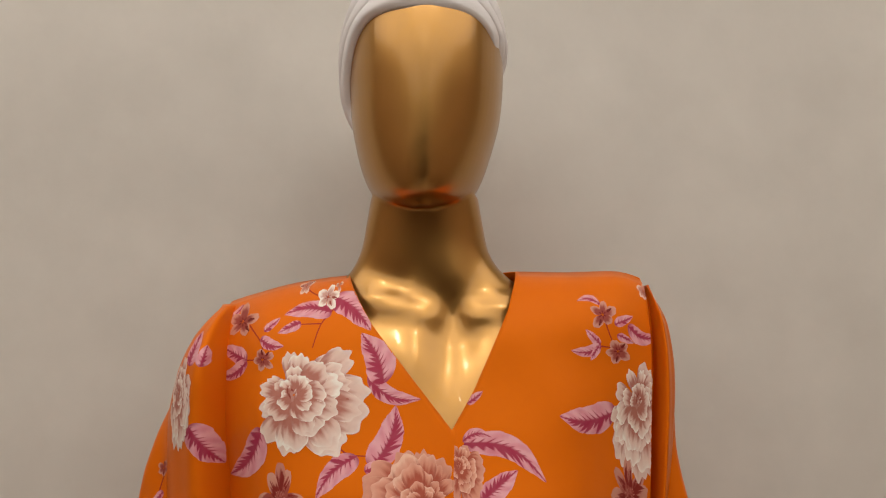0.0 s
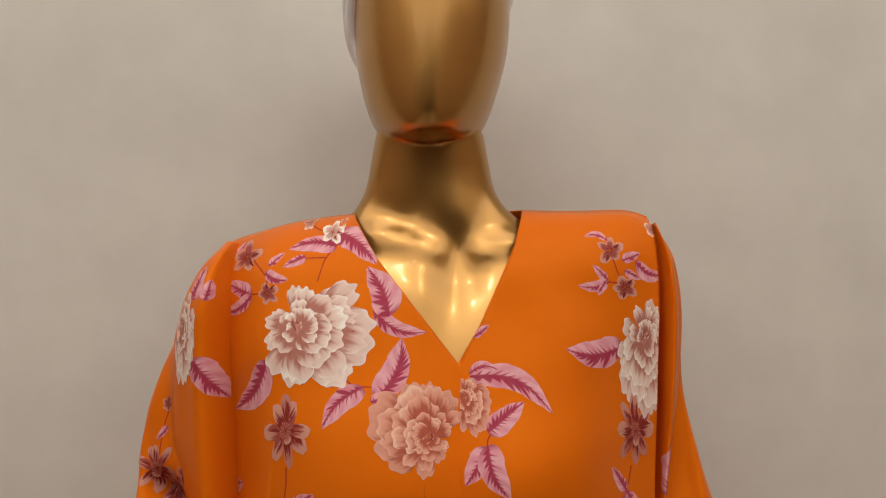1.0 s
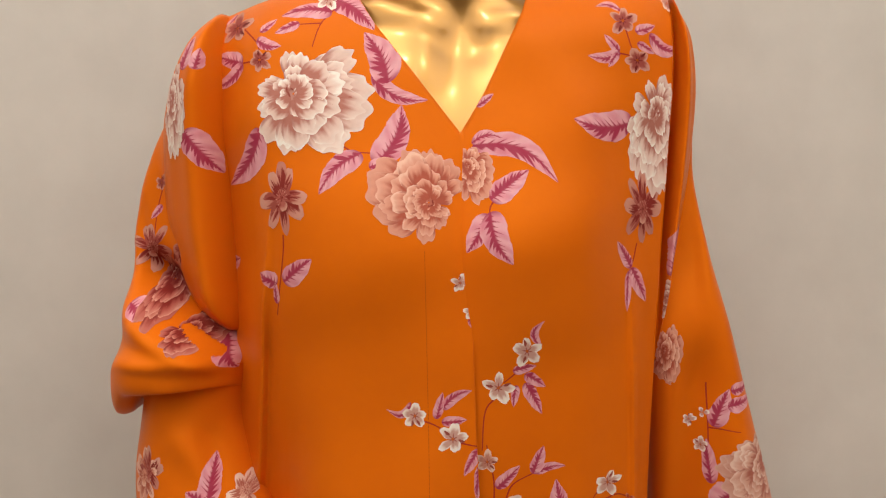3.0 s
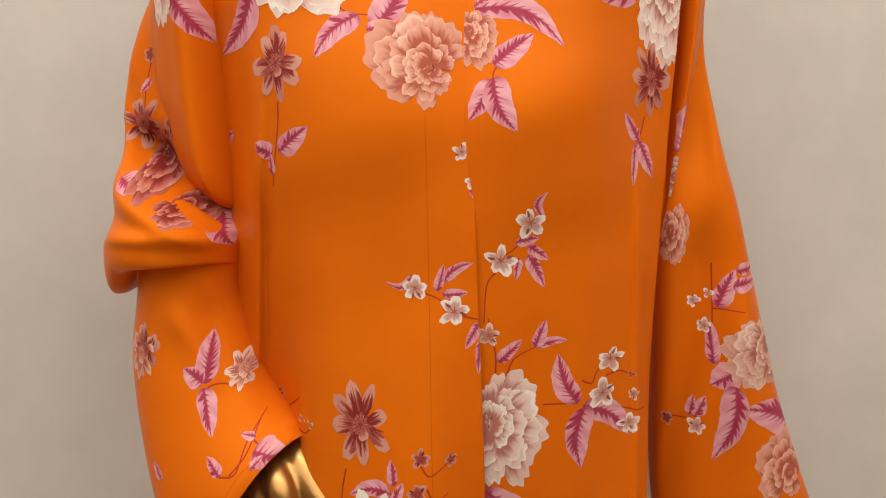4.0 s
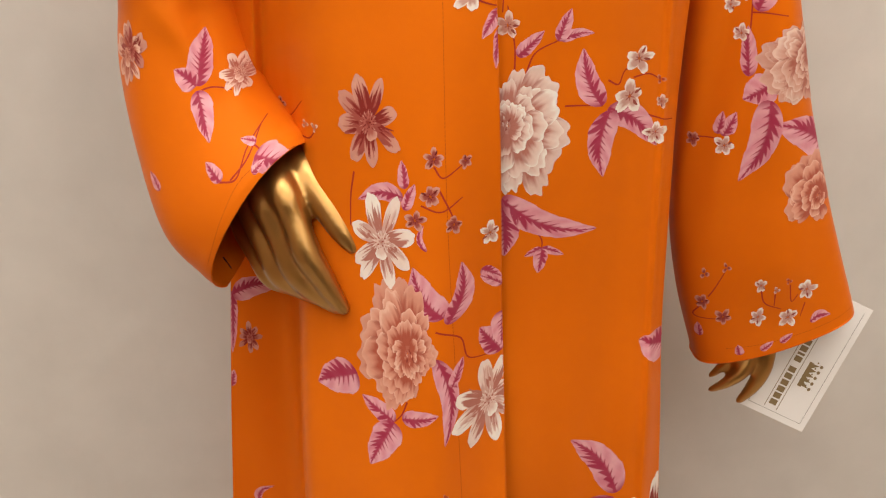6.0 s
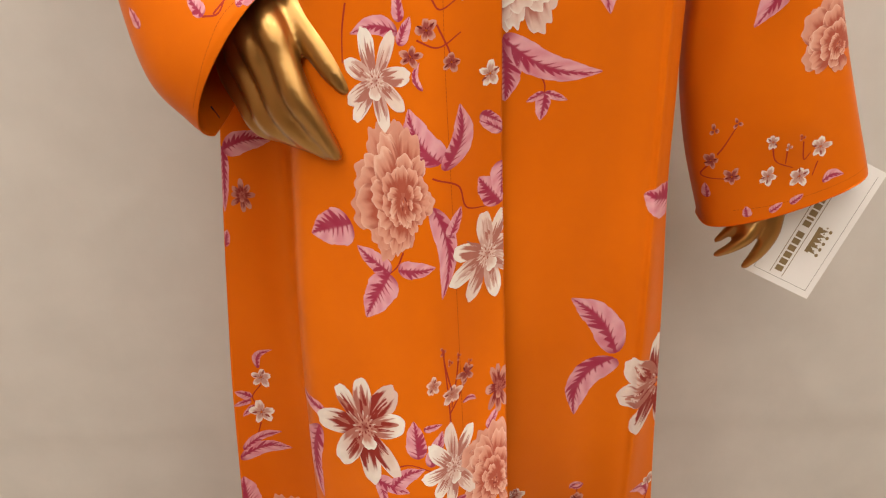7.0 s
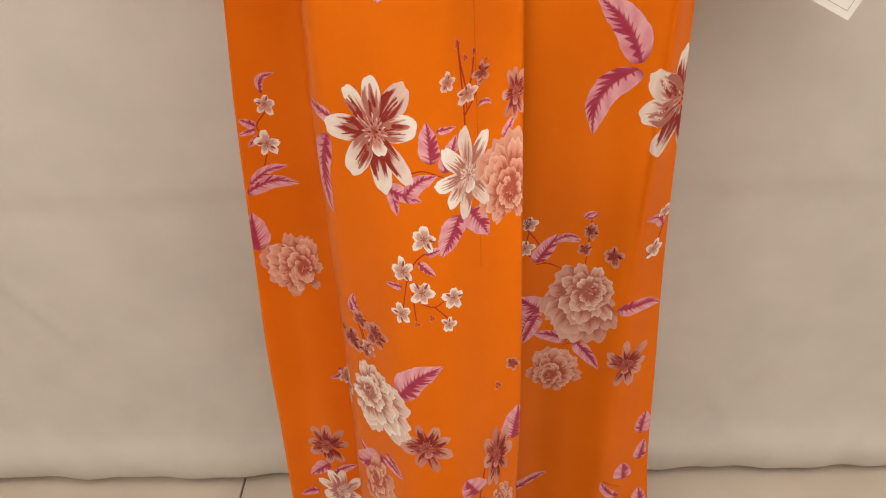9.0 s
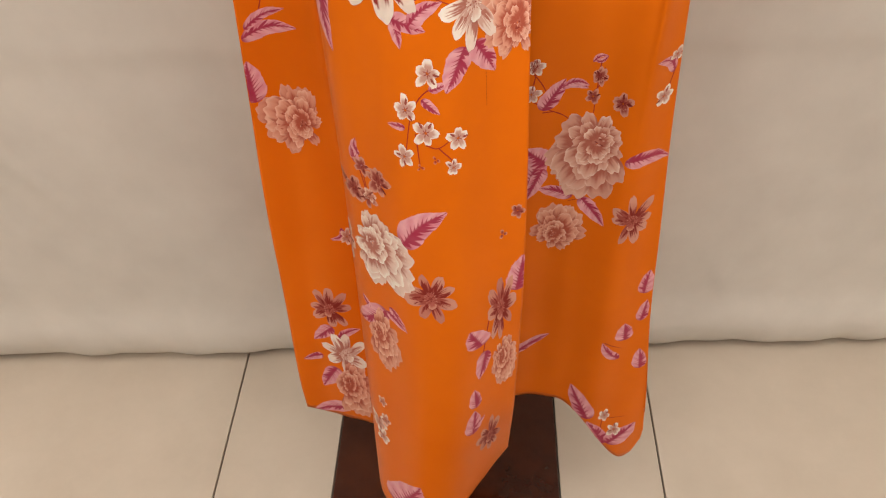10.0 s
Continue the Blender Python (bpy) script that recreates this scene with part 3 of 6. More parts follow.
TORSO_Z = [0.55, 0.75, 0.95, 1.15, 1.32, 1.45, 1.58, 1.66, 1.72, 1.78, 1.82, 1.845, 1.862, 1.878, 1.890, 1.900, 1.912, 1.930, 1.955, 1.985]
TORSO_FRONT = curve_through(TORSO_Z, [0.05, 0.06, 0.075, 0.085, 0.08, 0.08, 0.090, 0.100, 0.094, 0.080, 0.066, 0.054, 0.045, 0.040, 0.037, 0.036, 0.036, 0.038, 0.042, 0.048])


def torso_rings():
    z = TORSO_Z
    a = curve_through(z, [0.10, 0.12, 0.135, 0.15, 0.135, 0.115, 0.13, 0.15, 0.16, 0.170, 0.172, 0.166, 0.150, 0.124, 0.101, 0.086, 0.075, 0.066, 0.0610, 0.0560])
    f = TORSO_FRONT
    b = curve_through(z, [0.05, 0.06, 0.08, 0.085, 0.07, 0.065, 0.07, 0.075, 0.08, 0.08, 0.076, 0.072, 0.068, 0.064, 0.062, 0.062, 0.063, 0.064, 0.066, 0.068])
    return [(-0.024 - 0.005 * float(smoothstep(1.86, 1.93, q)), 0.0, q, float(a(q)), float(f(q)), float(b(q))) for q in np.linspace(z[0], z[-1], 150)]


def build_mannequin():
    bm = bmesh.new()
    loft(bm, head_rings(), 72)
    # the blank face: a soft ridge down the middle and flat cheeks
    for v in bm.verts:
        if v.co.y < -0.02:
            dx = v.co.x - HEAD_X - 0.004
            low = float(smoothstep(2.10, 2.03, v.co.z) * smoothstep(1.965, 1.985, v.co.z))
            v.co.y += 0.002 * math.exp(-((abs(dx) - 0.034) / 0.022) ** 2) * low
            crest = float(smoothstep(1.97, 1.995, v.co.z))
            v.co.y -= (0.0009 + 0.006 * max(v.co.z - 2.10, 0)) * math.exp(-(dx / (0.008 + 0.12 * max(v.co.z - 2.10, 0))) ** 2) * crest
    head_count = len(bm.verts)
    loft(bm, torso_rings(), 160)
    bm.verts.ensure_lookup_table()
    for v in list(bm.verts)[head_count:]:
        if v.co.y < -0.015 and v.co.z > 1.72:
            x, z, near = v.co.x, v.co.z, float(smoothstep(-0.012, -0.035, v.co.y))
            # the throat reaches down between the neck's cords to a notch
            drop = 0.034 * math.exp(-(x / 0.030) ** 2) * float(smoothstep(1.68, 1.87, z) * smoothstep(1.95, 1.89, z))
            v.co.y += (float(TORSO_FRONT(z)) - float(TORSO_FRONT(z + drop))) * near
            v.co.y -= chest_relief(x, z) * near
    # arms
    limb(bm, [(-0.205, 0.01, 1.80, 0.034), (-0.235, 0.005, 1.68, 0.036), (-0.250, 0.0, 1.54, 0.032), (-0.241, -0.05, 1.46, 0.028), (-0.214, -0.086, 1.408, 0.024), (-0.184, -0.100, 1.390, 0.018), (-0.168, -0.112, 1.374, 0.020)])
    limb(bm, [(0.160, 0.02, 1.80, 0.034), (0.190, 0.03, 1.66, 0.035), (0.215, 0.035, 1.50, 0.032), (0.255, 0.03, 1.34, 0.028), (0.290, 0.02, 1.20, 0.022), (0.298, 0.012, 1.165, 0.021)])
    # the hand that rests on the thigh: four fingers, thumb, palm
    limb(bm, [(-0.162, -0.118, 1.376, 0.0130), (-0.149, -0.148, 1.360, 0.0135), (-0.139, -0.158, 1.339, 0.0115), (-0.130, -0.166, 1.316, 0.0118), (-0.118, -0.170, 1.296, 0.0098), (-0.102, -0.172, 1.270, 0.0060)])
    limb(bm, [(-0.174, -0.116, 1.371, 0.0130), (-0.166, -0.142, 1.352, 0.0130), (-0.153, -0.152, 1.325, 0.0112), (-0.142, -0.158, 1.299, 0.0115), (-0.127, -0.163, 1.282, 0.0095), (-0.109, -0.166, 1.268, 0.0060)])
    limb(bm, [(-0.186, -0.110, 1.357, 0.0120), (-0.180, -0.130, 1.336, 0.0120), (-0.167, -0.142, 1.311, 0.0105), (-0.156, -0.148, 1.289, 0.0105), (-0.140, -0.153, 1.279, 0.0085), (-0.121, -0.157, 1.270, 0.0060)])
    limb(bm, [(-0.198, -0.100, 1.339, 0.0110), (-0.192, -0.118, 1.319, 0.0105), (-0.180, -0.130, 1.301, 0.0092), (-0.167, -0.138, 1.282, 0.0092), (-0.149, -0.145, 1.276, 0.0070), (-0.133, -0.150, 1.271, 0.0055)])
    limb(bm, [(-0.148, -0.112, 1.377, 0.0185), (-0.132, -0.130, 1.367, 0.0170), (-0.116, -0.147, 1.349, 0.0132), (-0.103, -0.158, 1.331, 0.0102), (-0.094, -0.164, 1.319, 0.0064)])
    limb(bm, [(-0.170, -0.100, 1.382, 0.0220), (-0.173, -0.118, 1.360, 0.0230), (-0.174, -0.128, 1.339, 0.0180), (-0.166, -0.136, 1.318, 0.0120)])
    # the hand that holds the tag
    limb(bm, [(0.302, 0.010, 1.170, 0.017), (0.300, 0.006, 1.150, 0.015), (0.298, 0.002, 1.138, 0.011)])
    limb(bm, [(0.308, -0.002, 1.155, 0.010), (0.305, -0.008, 1.130, 0.0092), (0.296, -0.010, 1.108, 0.0072), (0.285, -0.008, 1.090, 0.0042)])
    limb(bm, [(0.294, -0.002, 1.150, 0.009), (0.284, -0.010, 1.128, 0.0080), (0.270, -0.010, 1.114, 0.0064), (0.255, -0.006, 1.102, 0.0040)])
    limb(bm, [(0.286, 0.004, 1.152, 0.008), (0.274, 0.0, 1.135, 0.0066), (0.264, 0.002, 1.123, 0.0054), (0.256, 0.004, 1.113, 0.0036)])
    limb(bm, [(0.284, 0.006, 1.160, 0.0062), (0.279, -0.004, 1.143, 0.0054), (0.278, -0.008, 1.132, 0.0040)])
    bmesh.ops.recalc_face_normals(bm, faces=bm.faces)
    rough = bpy.data.meshes.new("mannequin_parts")
    bm.to_mesh(rough)
    bm.free()
    shell = new("mannequin", rough)
    m = shell.modifiers.new("fuse", "REMESH")
    m.mode, m.voxel_size = "VOXEL", 0.0020
    s = shell.modifiers.new("soften", "SMOOTH")
    s.factor, s.iterations = 0.5, 5
    fused = bpy.data.meshes.new_from_object(shell.evaluated_get(bpy.context.evaluated_depsgraph_get()))
    shell.modifiers.clear()
    bm = bmesh.new()
    bm.from_mesh(fused)
    fingers = [v for v in bm.verts if v.co.z < 1.41 and (v.co.y < -0.085 or v.co.x > 0.24)]
    for _ in range(8):
        bmesh.ops.smooth_vert(bm, verts=fingers, factor=0.5, use_axis_x=True, use_axis_y=True, use_axis_z=True)
    chest = [v for v in bm.verts if 1.66 < v.co.z < 1.95 and v.co.y < 0.0]
    for _ in range(14):
        bmesh.ops.smooth_vert(bm, verts=chest, factor=0.5, use_axis_x=True, use_axis_y=True, use_axis_z=True)
    # the steel pole and foot that carry it
    n = len(bm.faces)
    bmesh.ops.create_cone(bm, cap_ends=True, segments=24, radius1=0.014, radius2=0.014, depth=0.58, matrix=Matrix.Translation((-0.03, 0.0, 0.295)))
    bmesh.ops.create_cone(bm, cap_ends=True, segments=48, radius1=0.075, radius2=0.07, depth=0.010, matrix=Matrix.Translation((-0.03, 0.0, 0.005)))
    bm.faces.ensure_lookup_table()
    for f in bm.faces:
        f.smooth = f.index < n
        f.material_index = 0 if f.index < n else 1
    me = bpy.data.meshes.new("mannequin")
    bm.to_mesh(me)
    bm.free()
    me.materials.append(GOLD)
    me.materials.append(BLACK)
    shell.data = me
    return tagged(shell, "glossy gold faceless mannequin on a pole stand, wearing the kaftan", "mannequin")


build_mannequin()


# ---- the head wrap ----
def build_head_wrap():
    wrap = tagged(new("head_wrap"), "white stretch jersey head wrap with folded bands", "head wrap")
    wrap.location = (HEAD_X - 0.001, 0, 0)

    def band(name, back, width, lift, label=""):
        """A strip over the head from ear to ear; its front edge lies on a hoop round the face."""
        na, nb = 80, 24
        middle = Vector((0, 0, 2.118))
        behind = Vector((0, 1, -0.12)).normalized()
        verts = []
        for i in range(na):
            th = radians(18 + 176 * i / (na - 1))
            c = math.copysign(abs(math.cos(th)) ** 2.2, math.cos(th))
            hz = 2.072 + 0.083 * math.copysign(math.sqrt(1 - c * c), math.sin(th))
            hx = 0.985 * float(HEAD_WIDE(hz)) * math.copysign(abs(c) ** 0.36, c)
            hoop = Vector((hx, -float(HEAD_FRONT(hz)) * math.sqrt(max(1 - (hx / float(HEAD_WIDE(hz))) ** 2, 0)), hz)) - middle
            front = hoop.normalized()
            first = hoop.length * math.sqrt((front.x / 0.0832) ** 2 + (front.y / 0.1022) ** 2 + (front.z / 0.1345) ** 2)
            for j in range(nb):
                q = back + width * j / (nb - 1)
                w = front.slerp(behind, min(q, 0.995))
                r = 1 / math.sqrt((w.x / 0.0832) ** 2 + (w.y / 0.1022) ** 2 + (w.z / 0.1345) ** 2)
                r *= first + (1 - first) * float(smoothstep(0, 0.35, q))
                edge = lift * (0.72 - 0.28 * math.cos(th)) * (0.4 + 0.6 * math.sin(math.pi * min(j / (nb - 1) * 1.3, 1)) ** 0.5) + 0.0007 * math.sin(26 * q + 4 * th) - 0.004 * max(1 - j / 3, 0)
                edge -= 0.010 * (1 - float(smoothstep(0, 12, min(i, na - 1 - i))))
                verts.append(middle + w * (r + edge))
        ob = mesh_object(name, verts, grid_faces(nb, na), WHITE_JERSEY, wrap, label)
        ob.modifiers.new("thickness", "SOLIDIFY").thickness = 0.0025

    band("cap", 0.02, 0.98, 0.005)
    band("front_band", 0.0, 0.14, 0.005, "smooth white band round the face")
    band("fold", 0.09, 0.14, 0.0065)
    band("fold", 0.18, 0.20, 0.0085)
    band("fold", 0.30, 0.30, 0.0095)


build_head_wrap()


# ---- the tag in the hand ----
def build_tag():
    tag = tagged(new("hang_tag"), "white card hang tag with gold-brown print, held in the hand", "tag")
    u = Vector((-0.066, -0.030, -0.134)).normalized()  # along the card, towards its lower end
    v = Vector((0.072, 0.0, -0.036))
    v = (v - u * v.dot(u)).normalized()
    n = u.cross(v).normalized()
    if n.y > 0:
        n = -n
    corner = Vector((0.361, 0.000, 1.047))
    L, W = 0.150, 0.080
    tag.matrix_world = Matrix(((v.x, -u.x, n.x, corner.x), (v.y, -u.y, n.y, corner.y), (v.z, -u.z, n.z, corner.z), (0, 0, 0, 1)))
    # card frame: x from the inner long side (-W) to the outer one (0), y up the card
    part("card", box(bmesh.new(), -W, 0, 0, L, -0.0006, 0, 0.0002), CARD, tag)
    h = 0.0003
    bm = bmesh.new()
    m = 0.007
    for x0, x1, y0, y1 in ((-W + m, -m, m, m + 0.0005), (-m - 0.0005, -m, m, L - m), (-W + m, -W + m + 0.0005, m, L - m)):
        box(bm, x0, x1, y0, y1, 0.0001, h)
    part("border_line", bm, CARD_LINE, tag)
    for x in (-0.0545, -0.0395):
        part("rule", box(bmesh.new(), x, x + 0.0006, 0.010, 0.115, 0.0001, h), CARD_INK, tag)
    y = 0.014
    for k, w in enumerate((0.0062, 0.0062, 0.0062, 0.0062, 0.0062, 0.0062, 0.0, 0.0062, 0.0026, 0.0062, 0.0062, 0.0062)):
        if w:
            part("lettering_bar", box(bmesh.new(), -0.0510, -0.0425, y, y + w, 0.0001, h), CARD_INK, tag)
        y += (w or 0.003) + 0.0018
    # a crown of plain shapes
    bm = bmesh.new()
    box(bm, -0.0330, -0.0285, 0.044, 0.073, 0.0001, h)
    for k in range(5):
        y0 = 0.0470 + 0.0052 * k
        tip = y0 + 0.0014 + 0.0016 * (k - 2)
        vs = [bm.verts.new(p) for p in ((-0.029, y0 - 0.0014, h), (-0.029, y0 + 0.0042, h), (-0.0205, tip, h))]
        bm.faces.new(vs)
        bmesh.ops.create_circle(bm, cap_ends=True, segments=14, radius=0.0019, matrix=Matrix.Translation((-0.0185, tip, h)))
        bmesh.ops.create_circle(bm, cap_ends=True, segments=10, radius=0.0010, matrix=Matrix.Translation((-0.0240, tip + 0.0026, h)))
    part("crown_mark", bm, CARD_INK, tag)


build_tag()


# ---- the print on the cloth ----
from mathutils.bvhtree import BVHTree


class Sheet:
    """Lays flat drawings on one sheet of the kaftan, straight from the front."""

    def __init__(self, ob):
        self.ob = ob
        me = ob.data
        self.verts = [v.co.copy() for v in me.vertices]
        self.normals = [v.normal.copy() for v in me.vertices]
        self.faces = [tuple(p.vertices) for p in me.polygons]
        self.tree = BVHTree.FromPolygons(self.verts, self.faces)

    def lay(self, x, z, lift):
        hit, normal, index, _ = self.tree.ray_cast(Vector((x, -2.0, z)), Vector((0, 1, 0)))
        if hit is None or normal is None:
            return None
        mix, total = Vector((0, 0, 0)), 0.0
        for k in self.faces[index]:
            w = 1.0 / ((self.verts[k] - hit).length + 1e-5)
            mix += self.normals[k] * w
            total += w
        n = (mix / total).normalized()
        if n.y > 0:
            n = -n
        if n.y > -0.22:
            return None
        return hit + n * lift, n


class Drawing:
    """A motif as flat patches of dye, in metres across and up the cloth."""

    def __init__(self, rise=0.0):
        self.rise = rise
        self.points, self.colours, self.lifts, self.quads = [], [], [], []
        self.layer = 0

    def patch(self, rows, shades):
        """Rows of (x, z) points and of colours, as one patch above those before."""
        base, n = len(self.points), len(rows[0])
        self.layer += 1
        for row, shade in zip(rows, shades):
            for p, c in zip(row, shade):
                self.points.append(p)
                self.colours.append(c)
                self.lifts.append(0.00012 + self.rise + 0.000008 * self.layer)
        for j in range(len(rows) - 1):
            for i in range(n - 1):
                self.quads.append((base + j * n + i, base + j * n + i + 1, base + (j + 1) * n + i + 1, base + (j + 1) * n + i))

    def print_on(self, sheet, name, label=""):
        laid = [sheet.lay(p[0], p[1], h) for p, h in zip(self.points, self.lifts)]
        faces = []
        for f in self.quads:
            hits = [laid[k] for k in f]
            if any(h is None for h in hits):
                continue
            ys = [h[0].y for h in hits]
            if max(ys) - min(ys) < 0.02:
                a, b, c = (hits[k][0] for k in (0, 1, 2))
                e = hits[3][0]
                turn = (b - a).cross(c - a) + (c - a).cross(e - a)
                faces.append(f if turn.dot(hits[0][1]) > 0 else f[::-1])
        if not faces:
            return None
        used = sorted({k for f in faces for k in f})
        slot = {k: i for i, k in enumerate(used)}
        me = bpy.data.meshes.new(name)
        me.from_pydata([tuple(laid[k][0]) for k in used], [], [tuple(slot[k] for k in f) for f in faces])
        dye = me.color_attributes.new("dye", "FLOAT_COLOR", "POINT")
        dye.data.foreach_set("color", [v for k in used for v in (*self.colours[k], 1.0)])
        me.polygons.foreach_set("use_smooth", [True] * len(faces))
        me.materials.append(INK)
        me.update()
        me.normals_split_custom_set_from_vertices([tuple(laid[k][1]) for k in used])
        ob = new(name, me)
        ob.parent = sheet.ob
        return tagged(ob, label) if label else ob


# light, middle, deep and darkest shades of the dyes
DYES = {
    "w": ((0.86, 0.81, 0.73), (0.74, 0.54, 0.46), (0.44, 0.17, 0.13), (0.30, 0.07, 0.05)),
    "p": ((0.80, 0.60, 0.50), (0.64, 0.34, 0.26), (0.42, 0.13, 0.09), (0.26, 0.06, 0.045)),
    "d": ((0.80, 0.50, 0.38), (0.67, 0.30, 0.21), (0.42, 0.10, 0.06), (0.26, 0.045, 0.03)),
    "b": ((0.64, 0.32, 0.24), (0.44, 0.12, 0.09), (0.23, 0.026, 0.020), (0.17, 0.018, 0.014)),
    "r": ((0.84, 0.79, 0.71), (0.56, 0.26, 0.20), (0.27, 0.030, 0.022), (0.20, 0.022, 0.016)),
    "m": ((0.66, 0.25, 0.14), (0.50, 0.10, 0.05), (0.36, 0.03, 0.015), (0.36, 0.03, 0.015)),
}
LEAF_LIGHT, LEAF_MID, LEAF_DARK = (0.74, 0.38, 0.42), (0.62, 0.19, 0.25), (0.32, 0.008, 0.050)
STEM = (0.38, 0.035, 0.018)
chance = random.Random(11)


def blend(a, b, t):
    t = min(max(t, 0), 1)
    return tuple(p + (q - p) * t for p, q in zip(a, b))


def shades(dye, t):
    """From the petal's foot (0) to its rim (1)."""
    light, middle, deep, _ = dye
    soft = blend(middle, light, 0.40)
    if t < 0.72:
        return blend(deep, middle, (t - 0.50) / 0.20)
    if t < 0.88:
        return blend(middle, soft, (t - 0.72) / 0.14)
    return blend(soft, light, (t - 0.88) / 0.05)


def petal(d, place, foot, angle, length, width, dye, full=0.6, streaks=0.0, na=11, nb=9, notch=0.03, waist=0.2, dome=0.36, shift=0.0, curl=0.0, line=None):
    """One round-ended petal from its foot: place() takes it from the motif's unit circle to the cloth."""
    ca, sa = math.cos(angle), math.sin(angle)
    phase, lobes = chance.uniform(0, 6.28), chance.choice((2, 3, 3, 4))
    tone = chance.uniform(-0.07, 0.07) + shift
    lean = chance.uniform(-0.13, 0.13) + curl
    dark_side = chance.choice((-1, 0, 0, 1)) if streaks else 0
    combs = [chance.uniform(0.02, 0.34) + chance.choice((0, 0, 0.34)) for _ in range(16)]
    rows, cols = [], []
    for j in range(nb):
        s = j / (nb - 1)
        row, col = [], []
        for i in range(na):
            a = -1 + 2 * i / (na - 1)
            w = width * 0.5 * (waist + (1 - waist) * math.sin(min(s * full + (1 - full) * s * s, 1.0) * 1.5708) ** 0.8)
            reach = 1 - dome + dome * math.sqrt(max(1 - a * a, 0)) + notch * math.cos(lobes * a * 1.9 + phase) * (1 - a * a)
            b = a * (1 - 0.10 * s ** 6)
            r, q = length * s * reach, b * w + lean * length * s * s
            row.append(place(foot[0] + r * ca - q * sa, foot[1] + r * sa + q * ca))
            if streaks:
                # combed dark strokes that run out from the foot, pale tip
                g = (a + 1) * 7 - 0.001
                k = int(g)
                mix = g - k
                edge = combs[k] * (1 - mix) + combs[k + 1] * mix
                edge = 0.24 + edge * streaks
                pale = blend(dye[1], dye[0], (s - 0.25) * 1.7)
                c = blend(dye[2], pale, (s - edge) / 0.10 + 0.5)
                if dark_side and a * dark_side > 0.30 and s < 0.90 - 0.2 * abs(a):
                    c = blend(c, dye[2], 0.8 * (a * dark_side - 0.30) / 0.15)
                col.append(c)
            else:
                comb = (0.07 * math.sin(7 * a + phase) + 0.05 * math.sin(17 * a + 2 * phase)) * (1 - s ** 3)
                side = (abs(a) - 0.06) * min(s * 1.6, 1.0)
                c = shades(dye, max(s * (0.92 + 0.08 * a * a), 0.93 * side if s > 0.3 else 0.0) + tone + comb)
                if line:
                    # the dark crease between this petal and the next
                    c = blend(c, line, 0.9 * float(smoothstep(0.80, 0.93, abs(a)) * smoothstep(0.96, 0.74, s)))
                col.append(c)
        rows.append(row)
        cols.append(col)
    d.patch(rows, cols)


def placer(cx, cz, rx, rz, turn):
    ct, st = math.cos(radians(turn)), math.sin(radians(turn))

    def place(u, v):
        return cx + rx * (u * ct - v * st), cz + rz * (u * st + v * ct)
    return place


